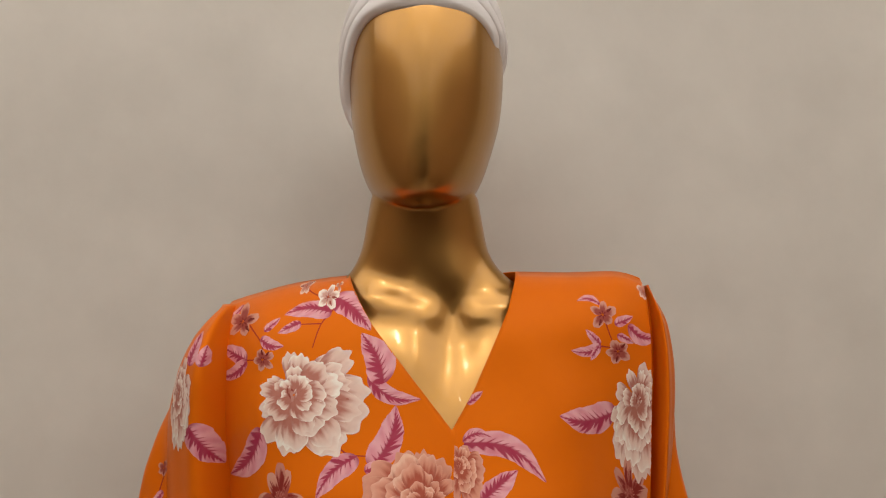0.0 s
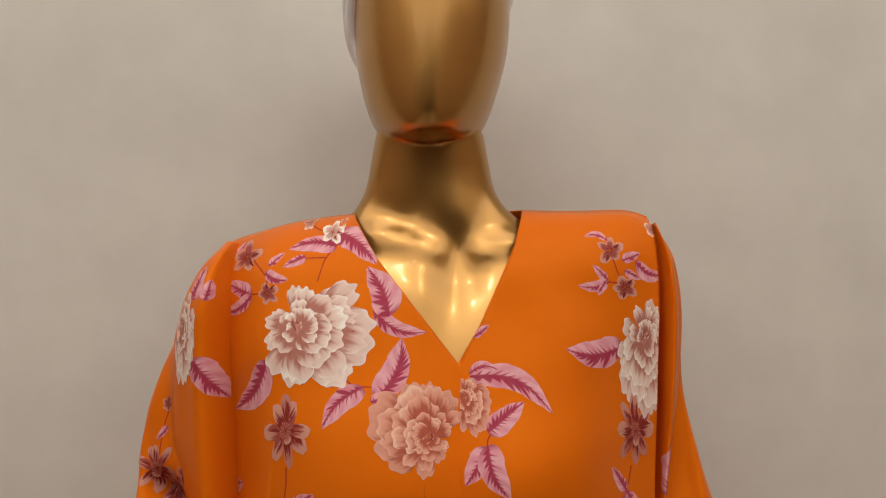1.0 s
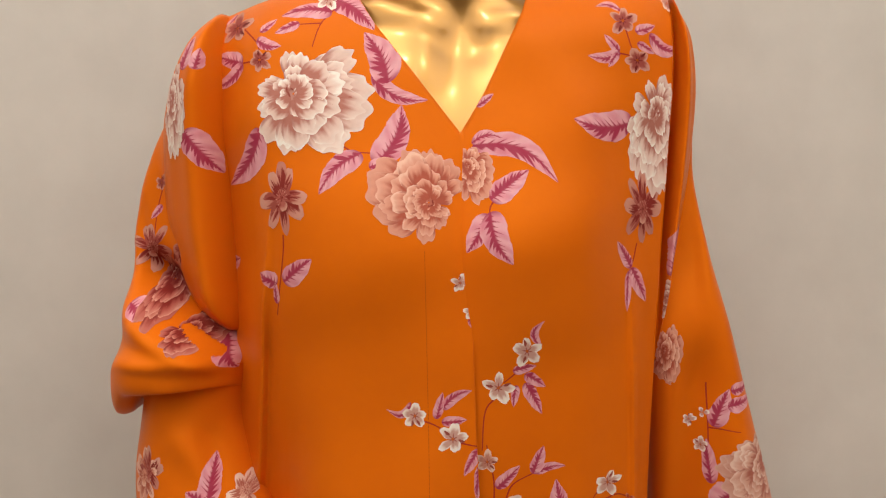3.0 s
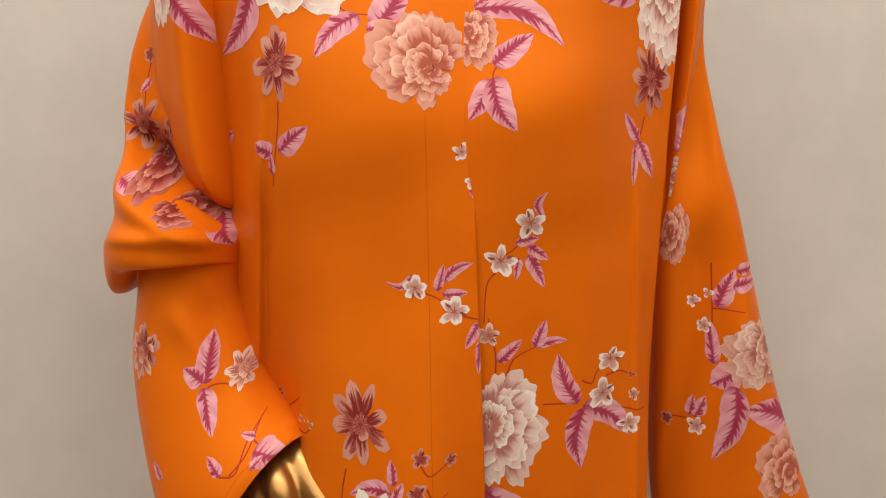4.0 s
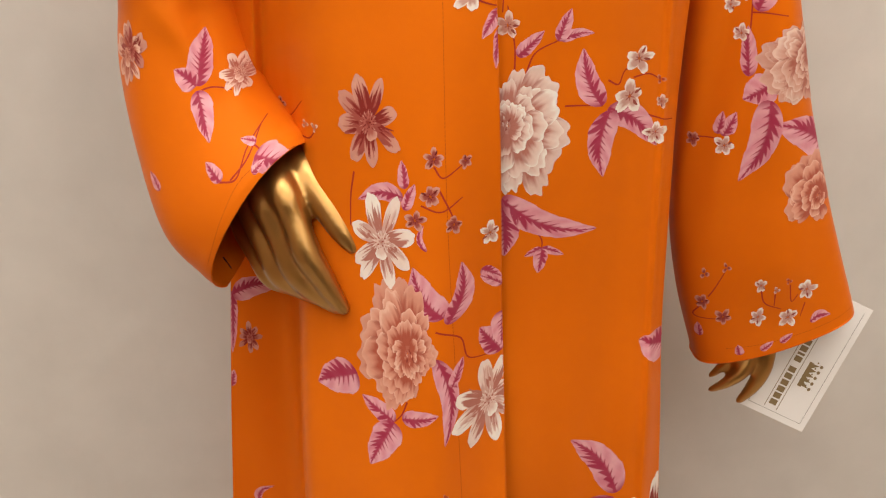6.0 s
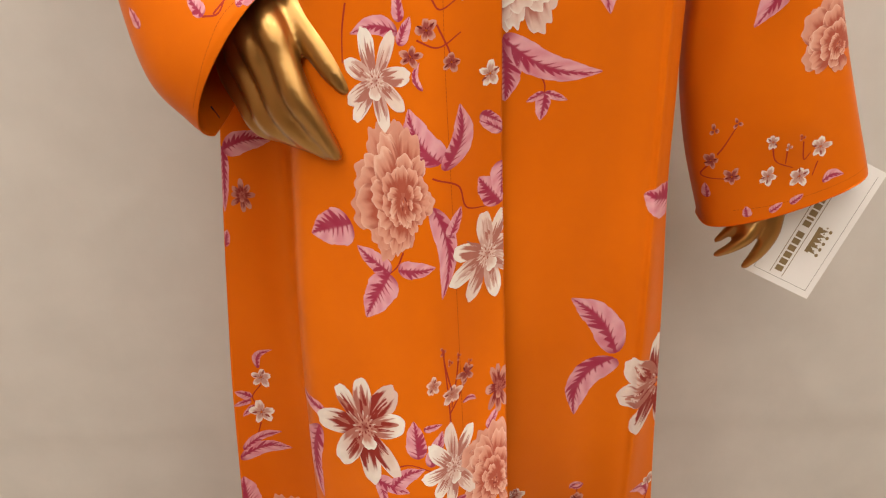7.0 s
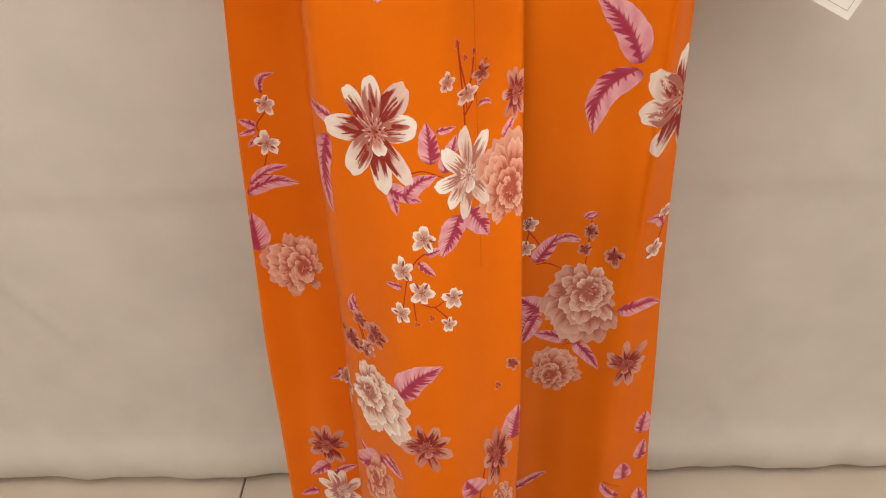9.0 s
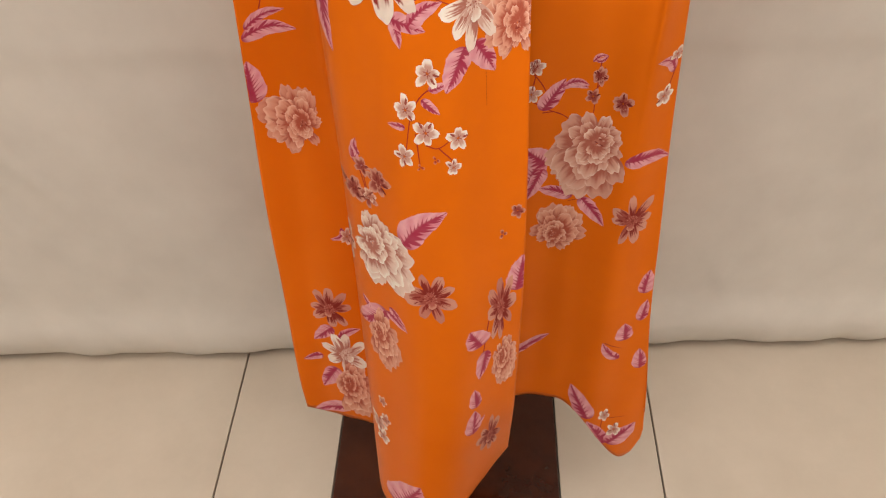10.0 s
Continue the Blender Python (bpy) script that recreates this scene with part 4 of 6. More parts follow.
def peony(sheet, cx, cz, rx, rz, turn, dye):
    """A full bloom seen a little from the side: narrow petals sweep out from a ruffled heart near one edge."""
    d, place = Drawing(0.00020), placer(cx, cz, rx, rz, turn)
    dye = DYES[dye]
    small = max(rx, rz) < 0.034
    gap = blend(dye[2], dye[3], 0.3)
    slit = (gap,) * 4
    outer = blend(dye[0], dye[1], 0.55), blend(dye[1], dye[2], 0.10), dye[2], dye[3]
    hx, hz = -0.30, 0.20
    layers = ((1.0, 12, outer, 0.0), (0.86, 12, dye, 0.0), (0.64, 10, dye, 0.01), (0.42, 8, dye, 0.02)) if not small else ((1.0, 9, outer, 0.0), (0.78, 9, dye, 0.02), (0.50, 8, dye, 0.04))
    # the shaded ground between the petals
    n = 24
    d.patch([[place(hx * (1 - r) + 0.60 * r * math.cos(6.2832 * i / n), hz * (1 - r) + 0.60 * r * math.sin(6.2832 * i / n)) for i in range(n + 1)] for r in (0.03, 0.35, 0.7, 1.0)],
            [[blend(dye[1], dye[2], 0.8)] * (n + 1)] * 4)

    def shaded(foot, a, reach, wide, tint, light, curl):
        petal(d, place, foot, a, reach, wide, tint, na=19, nb=15, notch=0.065, waist=0.30, dome=0.24, full=0.8, shift=light + chance.uniform(-0.06, 0.05), curl=curl, line=gap)

    for ring, (share, count, tint, light) in enumerate(layers):
        order = list(range(count))
        chance.shuffle(order)
        for k in order:
            a = 6.2832 * (k + 0.5 * (ring % 2)) / count + chance.uniform(-0.28, 0.28)
            r = chance.uniform(0.84, 1.08)
            tx, tz = hx + share * (r * math.cos(a) - hx), hz + share * (r * math.sin(a) - hz)
            fx, fz = hx + 0.26 * (tx - hx), hz + 0.26 * (tz - hz)
            reach = math.hypot(tx - fx, tz - fz)
            wide = max(math.hypot(tx - hx, tz - hz), 0.26) * 6.2832 / count * chance.uniform(0.78, 1.2)
            if ring and k % 2:
                petal(d, place, (fx + 0.4 * (tx - fx), fz + 0.4 * (tz - fz)), a + 0.35, 0.30 * reach + 0.08, chance.uniform(0.04, 0.07), slit, na=5, nb=6, notch=0, waist=0.3, dome=0.7)
            shaded((fx, fz), math.atan2(tz - fz, tx - fx) + chance.uniform(-0.12, 0.12), reach, wide, tint, light, chance.uniform(-0.08, 0.08))
    # cupped petals that hide half of the heart
    for k in range(6):
        a = -0.9 + 0.55 * k + chance.uniform(-0.15, 0.15)
        shaded((hx + 0.07 * math.cos(a), hz + 0.07 * math.sin(a)), a, 0.26 * chance.uniform(0.8, 1.2), 0.24 * chance.uniform(0.8, 1.1), dye, 0.05, 0.25)
    dark = (dye[3], dye[3], dye[3], dye[3])
    for k in range(7):
        a = 0.9 * k
        petal(d, place, (hx - 0.03 + 0.07 * math.cos(a), hz + 0.07 * math.sin(a)), 1.4 + chance.uniform(-0.8, 0.8), chance.uniform(0.07, 0.13), 0.035, dark if k % 2 else dye, na=4, nb=5, notch=0, waist=0.4)
    return d.print_on(sheet, "printed_peony", "")


def cosmos(sheet, cx, cz, rx, rz, turn, dye):
    """An open flower with long round-ended petals, streaked from the foot, and a bristly eye."""
    d, place = Drawing(0.00015), placer(cx, cz, rx, rz, turn)
    dye = DYES[dye]
    count = 8
    order = list(range(count))
    chance.shuffle(order)
    brown = blend(dye[1], dye[2], 0.45)
    for n, k in enumerate(order):
        a = 6.2832 * k / count + chance.uniform(-0.16, 0.16)
        shade = chance.choice((0.05, 0.15, 0.3, 0.55))
        tint = (blend(dye[0], dye[1], shade), blend(dye[1], dye[0], 0.3 * (1 - shade)), brown if n % 2 else dye[2], dye[3])
        long, wide = chance.uniform(0.78, 1.06), chance.uniform(0.34, 0.48)
        foot, lean = (0.10 * math.cos(a), 0.10 * math.sin(a)), chance.uniform(-0.10, 0.10)
        petal(d, place, foot, a, 0.90 * long, wide, tint, streaks=0.9, na=29, nb=20, notch=0.025, waist=0.40, dome=0.34, full=0.95, curl=lean)
        # fine dark strokes within the petal, and the turned edge of every other one
        dark = (dye[2],) * 4
        for q in range(4):
            b = a + chance.uniform(-0.16, 0.16)
            r = chance.uniform(0.16, 0.34)
            petal(d, place, (r * math.cos(b), r * math.sin(b)), b + chance.uniform(-0.08, 0.08), chance.uniform(0.26, 0.50) * long, chance.uniform(0.024, 0.06), dark if q else (brown,) * 4, na=4, nb=7, notch=0, waist=0.2, dome=0.8, curl=lean)
        if n % 2:
            side = chance.choice((-1, 1))
            b = a + 0.24 * side
            petal(d, place, (0.36 * math.cos(b), 0.36 * math.sin(b)), a + 0.05 * side, 0.44 * long, 0.11, (dye[1], brown, dye[2], dye[2]), na=6, nb=8, notch=0, waist=0.3, dome=0.7, curl=lean - 0.1 * side)
    # the eye: a soft disc, bristles and one folded petal in front
    disc = (blend(dye[1], dye[0], 0.15), dye[1], dye[2], dye[2])
    ring_n = 20
    d.patch([[place(0.21 * r * math.cos(6.2832 * i / ring_n), 0.21 * r * math.sin(6.2832 * i / ring_n)) for i in range(ring_n + 1)] for r in (0.02, 0.5, 1.0)],
            [[disc[2]] * (ring_n + 1), [disc[1]] * (ring_n + 1), [blend(disc[1], disc[2], 0.5)] * (ring_n + 1)])
    for k in range(26):
        a = 6.2832 * k / 26 + chance.uniform(-0.08, 0.08)
        tint = (dye[0], blend(dye[0], dye[1], 0.5), dye[1], dye[2]) if k % 2 else (dye[1], dye[1], dye[2], dye[2])
        petal(d, place, (0.13 * math.cos(a), 0.13 * math.sin(a)), a, chance.uniform(0.10, 0.17), 0.026, tint, na=3, nb=4, notch=0, waist=0.5)
    for k in range(9):
        a = 2.39996 * k
        r = 0.10 * math.sqrt((k + 0.5) / 9)
        petal(d, place, (r * math.cos(a), r * math.sin(a)), a, 0.06, 0.045, disc if k % 2 else (dye[2], dye[2], dye[3], dye[3]), na=4, nb=4, notch=0)
    a = -1.7 + chance.uniform(-0.5, 0.5)
    petal(d, place, (0.13 * math.cos(a), 0.13 * math.sin(a)), a, 0.24, 0.34, (dye[0], blend(dye[0], dye[1], 0.4), dye[1], dye[2]), notch=0.05, shift=0.1)
    return d.print_on(sheet, "printed_cosmos", "")


def blossom(sheet, cx, cz, r, rz, turn, dye):
    """A small five-petalled flower."""
    d, place = Drawing(0.00015), placer(cx, cz, r, rz, turn)
    dye = DYES[dye]
    count = 5 if r > 0.0055 else 3
    for k in range(count):
        a = 6.2832 * k / count + chance.uniform(-0.15, 0.15)
        petal(d, place, (0.10 * math.cos(a), 0.10 * math.sin(a)), a, 0.90 * chance.uniform(0.75, 1.12), 0.70 * chance.uniform(0.8, 1.15), (dye[0], blend(dye[0], dye[1], 0.30), blend(dye[1], dye[2], 0.6), dye[3]), na=9, nb=8, notch=0.05, dome=0.42, full=0.9)
    if r > 0.0055:
        for k in chance.sample(range(5), 2):
            a = 6.2832 * k / 5 + chance.choice((-0.22, 0.22))
            petal(d, place, (0.34 * math.cos(a), 0.34 * math.sin(a)), a, 0.46, 0.20, (dye[3], dye[3], dye[3], dye[3]), na=5, nb=5, notch=0, dome=0.6)
        for k in range(6):
            a = 6.2832 * k / 6 + 0.4
            petal(d, place, (0.03 * math.cos(a), 0.03 * math.sin(a)), a, chance.uniform(0.24, 0.36), 0.10, (dye[2], dye[2], dye[3], dye[3]), na=3, nb=3, notch=0)
    return d.print_on(sheet, "printed_blossom", "")


def leaf(sheet, bx, bz, tx, tz, width, bend=0.0):
    """A pointed leaf from its foot to its tip, pale with deep magenta veins."""
    d = Drawing(chance.uniform(0.00002, 0.0001))
    dx, dz = tx - bx, tz - bz
    length = math.hypot(dx, dz)
    ux, uz = dx / length, dz / length
    w = width * length * 0.5

    def at(s, a):
        side = (s ** 0.50) * ((1 - s) ** 0.88) / 0.405 * w * a
        along = s * length
        off = side + bend * length * math.sin(math.pi * s)
        return bx + ux * along - uz * off, bz + uz * along + ux * off

    strokes = 12 if length > 0.04 else 9 if length > 0.022 else 6
    n = 8 * strokes
    across_n = 27 if w > 0.005 else 15
    cols = [-1 + 2 * i / (across_n - 1) for i in range(across_n)]
    dark_side, strength = chance.choice((-1, 1)), chance.uniform(0.85, 1.15)
    phase, fine = chance.uniform(0, 1), chance.uniform(0, 6)
    reaches = [chance.uniform(0.5, 1.0) * chance.choice((0.6, 1.0, 1.0)) for _ in range(64)]

    def slant(u, a):
        """Rows run slanting from the midrib to the rim, as the strokes do."""
        return 0.004 + 0.992 * (u + 0.92 * abs(a) * u * (1 - u))

    def tint(u, a):
        """A deep half along the midrib whose strokes taper out towards the rim, a pale half with a few fine ones."""
        q, deep_half = abs(a), a * dark_side > 0
        g = u * strokes + phase
        f, k = abs(2 * (g % 1.0) - 1), int(g) + (30 if deep_half else 0)
        reach = (1.40 * (1 - u) ** 0.25 if deep_half else 0.85 * (1 - u) ** 0.6) * strength * reaches[k] + 0.01
        edge = (1 - q / reach) * (1.8 if deep_half else 0.45)
        dark = float(smoothstep(-0.14, 0.14, edge - f))
        dark = max(dark, float(smoothstep(0.10, 0.03, q)) * (1 - 0.4 * u), 0.9 * float(smoothstep(0.10, 0.0, u)), 0.6 * float(smoothstep(0.90, 1.0, u)))
        base = blend(LEAF_LIGHT, LEAF_MID, 0.25 + 0.30 * math.sin(g * 2.1 + fine) + (0.30 if deep_half else 0) - 0.3 * float(smoothstep(0.75, 1.0, q)))
        return blend(base, LEAF_DARK, 0.88 * dark)

    us = [k / n for k in range(n + 1)]
    wave = [1 + 0.05 * math.sin(15 * u + 1.3 * math.sin(31 * u)) for u in us]
    d.patch([[at(slant(u, a), a * q) for a in cols] for u, q in zip(us, wave)], [[tint(u, a) for a in cols] for u in us])
    return d.print_on(sheet, "printed_leaf", "")


def stem(sheet, *numbers):
    """A thin twig through pairs of x and z."""
    d = Drawing()
    p = spline([numbers[k:k + 2] for k in range(0, len(numbers), 2)], 10 * (len(numbers) // 2))
    g = np.gradient(p, axis=0)
    g = g / (np.linalg.norm(g, axis=1)[:, None] + 1e-12)
    rows = []
    for k, ((x, z), (gx, gz)) in enumerate(zip(p, g)):
        h = 0.00070 * (1 - 0.4 * k / len(p))
        rows.append([(x - gz * h, z + gx * h), (x + gz * h, z - gx * h)])
    d.patch(rows, [[STEM, STEM]] * len(rows))
    return d.print_on(sheet, "printed_twig", "")


def stitches(sheet, *numbers):
    """A row of fine machine stitches through pairs of x and z."""
    d = Drawing()
    p = spline([numbers[k:k + 2] for k in range(0, len(numbers), 2)], 400)
    run = np.concatenate([[0], np.cumsum(np.linalg.norm(np.diff(p, axis=0), axis=1))])
    for a in np.arange(0, run[-1] - 0.003, 0.0032):
        q = [(float(np.interp(t, run, p[:, 0])), float(np.interp(t, run, p[:, 1]))) for t in (a, a + 0.0024)]
        gx, gz = q[1][0] - q[0][0], q[1][1] - q[0][1]
        n = math.hypot(gx, gz)
        h = 0.00022
        d.patch([[(x - gz / n * h, z + gx / n * h), (x + gz / n * h, z - gx / n * h)] for x, z in q], [[(0.42, 0.075, 0.004)] * 2] * 2)
        d.layer = 0
    return d.print_on(sheet, "stitching", "row of fine machine stitches")


bpy.context.view_layer.update()
ON_LEFT, ON_RIGHT, ON_BENT, ON_STRAIGHT, ON_LEFT_FOLD, ON_RIGHT_FOLD = (Sheet(SHEETS[k]) for k in ("left", "right", "sleeve_l", "sleeve_r", "fold_l", "fold_r"))
# ---- motifs ----
peony(ON_LEFT, -0.1233, 1.7815, 0.0531, 0.0481, 8, "w")
peony(ON_LEFT, -0.0357, 1.7071, 0.0380, 0.0393, 174, "d")
blossom(ON_LEFT, -0.1191, 1.8785, 0.0108, 0.0145, 10, "w")
blossom(ON_LEFT, -0.1456, 1.8916, 0.0077, 0.0105, 30, "p")
blossom(ON_LEFT, -0.1110, 1.8907, 0.0045, 0.0073, 50, "p")
stem(ON_LEFT, -0.1451, 1.8895, -0.1306, 1.8809, -0.1119, 1.8769)
leaf(ON_LEFT, -0.1136, 1.8797, -0.0746, 1.8460, 0.5, 0.1)
leaf(ON_LEFT, -0.1126, 1.8628, -0.1583, 1.8613, 0.38, -0.1)
leaf(ON_LEFT, -0.1402, 1.8531, -0.1613, 1.8438, 0.42, 0)
stem(ON_LEFT, -0.1112, 1.8665, -0.1214, 1.8514, -0.1270, 1.8301)
stem(ON_LEFT, -0.1215, 1.8525, -0.1400, 1.8520)
leaf(ON_LEFT, -0.1752, 1.8457, -0.1614, 1.8584, 0.4, 0)
leaf(ON_LEFT, -0.2094, 1.8728, -0.2346, 1.8657, 0.3, 0.3)
blossom(ON_LEFT, -0.2032, 1.8552, 0.0182, 0.0177, 20, "b")
leaf(ON_LEFT, -0.1774, 1.8391, -0.1541, 1.8317, 0.45, -0.1)
blossom(ON_LEFT, -0.1728, 1.8197, 0.0121, 0.0113, 40, "b")
leaf(ON_LEFT, -0.1904, 1.8193, -0.2239, 1.8313, 0.45, 0)
leaf(ON_LEFT, -0.1903, 1.8182, -0.2252, 1.8022, 0.35, 0.1)
leaf(ON_LEFT, -0.1903, 1.8182, -0.2101, 1.8009, 0.4, 0)
stem(ON_LEFT, -0.1934, 1.8520, -0.1768, 1.8353, -0.1729, 1.8218)
stem(ON_LEFT, -0.1904, 1.8188, -0.1761, 1.8194)
leaf(ON_LEFT, -0.0605, 1.7986, -0.0829, 1.8437, 0.55, -0.1)
leaf(ON_LEFT, -0.0751, 1.8054, -0.0277, 1.7845, 0.3, -0.15)
leaf(ON_LEFT, -0.1675, 1.7591, -0.2073, 1.7133, 0.42, 0.15)
leaf(ON_LEFT, -0.0681, 1.7298, -0.0494, 1.7795, 0.48, -0.1)
leaf(ON_LEFT, -0.0740, 1.7270, -0.0553, 1.7336, 0.5, 0)
leaf(ON_LEFT, -0.0807, 1.7382, -0.1142, 1.7047, 0.42, -0.1)
stem(ON_LEFT, -0.1009, 1.7486, -0.0888, 1.7401, -0.0695, 1.7382)
cosmos(ON_LEFT, -0.1466, 1.7018, 0.0214, 0.0318, 10, "b")
stem(ON_LEFT, -0.1449, 1.6715, -0.1454, 1.6527, -0.1522, 1.6039)
leaf(ON_LEFT, -0.1444, 1.6320, -0.1192, 1.6525, 0.55, 0)
leaf(ON_LEFT, -0.1512, 1.6308, -0.1684, 1.6387, 0.75, 0)
leaf(ON_LEFT, -0.1516, 1.6138, -0.1534, 1.6329, 0.3, 0)
peony(ON_RIGHT, 0.0112, 1.7225, 0.0161, 0.0247, 0, "d")
leaf(ON_RIGHT, 0.0103, 1.7465, 0.0809, 1.7152, 0.28, 0.18)
leaf(ON_RIGHT, 0.0093, 1.7485, 0.0351, 1.7522, 0.35, 0.2)
leaf(ON_RIGHT, 0.0252, 1.7002, 0.0564, 1.7255, 0.48, 0)
leaf(ON_RIGHT, 0.0251, 1.6910, 0.0429, 1.6490, 0.5, -0.1)
leaf(ON_RIGHT, 0.0241, 1.6887, 0.0057, 1.6576, 0.5, 0)
stem(ON_RIGHT, 0.0307, 1.7039, 0.0251, 1.6956, 0.0241, 1.6892)
leaf(ON_RIGHT, 0.0132, 1.7802, 0.0279, 1.7910, 0.4, 0)
leaf(ON_RIGHT, 0.1437, 1.8717, 0.1203, 1.8742, 0.3, -0.2)
blossom(ON_RIGHT, 0.1448, 1.8612, 0.0144, 0.0149, 15, "b")
leaf(ON_RIGHT, 0.1564, 1.8520, 0.1769, 1.8598, 0.45, 0)
leaf(ON_RIGHT, 0.1702, 1.8501, 0.2048, 1.8399, 0.42, -0.2)
leaf(ON_RIGHT, 0.1583, 1.8416, 0.1759, 1.8336, 0.4, 0)
blossom(ON_RIGHT, 0.1582, 1.8259, 0.0144, 0.0130, 35, "b")
leaf(ON_RIGHT, 0.1412, 1.8309, 0.1107, 1.8270, 0.35, 0.1)
leaf(ON_RIGHT, 0.1401, 1.8319, 0.1263, 1.8468, 0.4, 0)
leaf(ON_RIGHT, 0.1390, 1.8308, 0.1299, 1.8178, 0.45, 0)
stem(ON_RIGHT, 0.1456, 1.8579, 0.1514, 1.8395, 0.1570, 1.8294)
stem(ON_RIGHT, 0.1412, 1.8309, 0.1548, 1.8293)
blossom(ON_RIGHT, 0.1936, 1.8858, 0.0076, 0.0099, 0, "p")
peony(ON_RIGHT, 0.1803, 1.7576, 0.0326, 0.0565, -40, "w")
leaf(ON_RIGHT, 0.1529, 1.7707, 0.0959, 1.7694, 0.48, 0.1)
cosmos(ON_RIGHT, 0.1633, 1.6929, 0.0208, 0.0359, 0, "b")
stem(ON_RIGHT, 0.1577, 1.6625, 0.1537, 1.6477, 0.1498, 1.6421)
leaf(ON_RIGHT, 0.1510, 1.6410, 0.1363, 1.6654, 0.36, 0)
leaf(ON_RIGHT, 0.1510, 1.6410, 0.1669, 1.6099, 0.4, 0)
leaf(ON_RIGHT, 0.1485, 1.6383, 0.1468, 1.6028, 0.2, 0)
blossom(ON_LEFT, 0.0003, 1.6332, 0.0078, 0.0076, 10, "w")
stem(ON_LEFT, 0.0051, 1.6282, 0.0104, 1.6223, 0.0148, 1.6197)
blossom(ON_LEFT, 0.0097, 1.6095, 0.0078, 0.0077, 30, "w")
leaf(ON_LEFT, 0.0080, 1.6040, 0.0151, 1.5933, 0.5, 0)
leaf(ON_LEFT, -0.0385, 1.5374, -0.0587, 1.5319, 0.32, 0.35)
blossom(ON_LEFT, -0.0354, 1.5269, 0.0114, 0.0114, 20, "w")
leaf(ON_LEFT, -0.0185, 1.5241, -0.0132, 1.5456, 0.36, 0)
leaf(ON_LEFT, -0.0132, 1.5320, 0.0104, 1.5456, 0.34, 0.1)
leaf(ON_LEFT, -0.0140, 1.5215, 0.0066, 1.5219, 0.4, 0)
blossom(ON_LEFT, -0.0047, 1.5073, 0.0128, 0.0127, 0, "w")
stem(ON_LEFT, -0.0337, 1.5242, -0.0206, 1.5198, -0.0096, 1.5130)
stem(ON_LEFT, -0.0042, 1.5055, 0.0082, 1.5016, 0.0171, 1.4997)
leaf(ON_LEFT, 0.0171, 1.4979, 0.0044, 1.4768, 0.4, 0)
leaf(ON_LEFT, 0.0173, 1.4844, 0.0150, 1.4554, 0.26, 0)
leaf(ON_RIGHT, 0.0660, 1.5811, 0.0694, 1.6029, 0.34, 0.3)
blossom(ON_RIGHT, 0.0555, 1.5777, 0.0129, 0.0128, 25, "w")
blossom(ON_RIGHT, 0.0322, 1.5470, 0.0134, 0.0135, 10, "w")
leaf(ON_RIGHT, 0.0537, 1.5580, 0.0714, 1.5468, 0.45, 0)
leaf(ON_RIGHT, 0.0540, 1.5508, 0.0685, 1.5242, 0.36, 0)
leaf(ON_RIGHT, 0.0468, 1.5491, 0.0447, 1.5311, 0.4, 0)
leaf(ON_RIGHT, 0.0438, 1.5609, 0.0633, 1.5651, 0.4, 0)
stem(ON_RIGHT, 0.0559, 1.5714, 0.0473, 1.5604, 0.0366, 1.5515)
stem(ON_RIGHT, 0.0314, 1.5403, 0.0215, 1.5268, 0.0192, 1.4949)
blossom(ON_RIGHT, 0.0235, 1.4855, 0.0100, 0.0103, 12, "p")
leaf(ON_RIGHT, 0.0308, 1.4636, 0.0507, 1.4818, 0.4, 0)
leaf(ON_RIGHT, 0.0621, 1.4738, 0.0705, 1.4973, 0.45, 0)
leaf(ON_RIGHT, 0.0639, 1.4747, 0.0892, 1.4793, 0.3, 0.1)
stem(ON_RIGHT, 0.0380, 1.4508, 0.0447, 1.4658, 0.0621, 1.4747)
stem(ON_RIGHT, 0.0293, 1.4498, 0.0288, 1.4712, 0.0228, 1.4996)
peony(ON_RIGHT, 0.0367, 1.4033, 0.0361, 0.0505, 8, "w")
stem(ON_RIGHT, 0.0693, 1.4252, 0.0846, 1.4254, 0.0993, 1.4243)
leaf(ON_RIGHT, 0.0983, 1.4244, 0.0811, 1.4684, 0.42, 0.1)
blossom(ON_RIGHT, 0.1221, 1.4293, 0.0141, 0.0134, 15, "w")
blossom(ON_RIGHT, 0.1282, 1.4579, 0.0132, 0.0122, 5, "w")
blossom(ON_RIGHT, 0.1501, 1.4394, 0.0047, 0.0045, 5, "m")
blossom(ON_RIGHT, 0.1524, 1.4218, 0.0059, 0.0060, 5, "p")
blossom(ON_RIGHT, 0.1487, 1.3971, 0.0116, 0.0101, 15, "w")
stem(ON_RIGHT, 0.1024, 1.4437, 0.1115, 1.4399, 0.1161, 1.4496, 0.1273, 1.4556)
stem(ON_RIGHT, 0.1246, 1.4437, 0.1384, 1.4451, 0.1501, 1.4394)
stem(ON_RIGHT, 0.1344, 1.4152, 0.1499, 1.4089, 0.1662, 1.4047)
leaf(ON_RIGHT, 0.1043, 1.4229, 0.1514, 1.3856, 0.36, 0.1)
leaf(ON_RIGHT, 0.1063, 1.4207, 0.1036, 1.3668, 0.44, -0.1)
leaf(ON_RIGHT, 0.0224, 1.3526, 0.1022, 1.3230, 0.27, -0.12)
leaf(ON_RIGHT, 0.0225, 1.3505, 0.0262, 1.3012, 0.62, 0)
stem(ON_RIGHT, 0.0489, 1.3259, 0.0564, 1.3152, 0.0571, 1.3050)
leaf(ON_RIGHT, 0.0571, 1.3060, 0.0547, 1.2843, 0.55, 0)
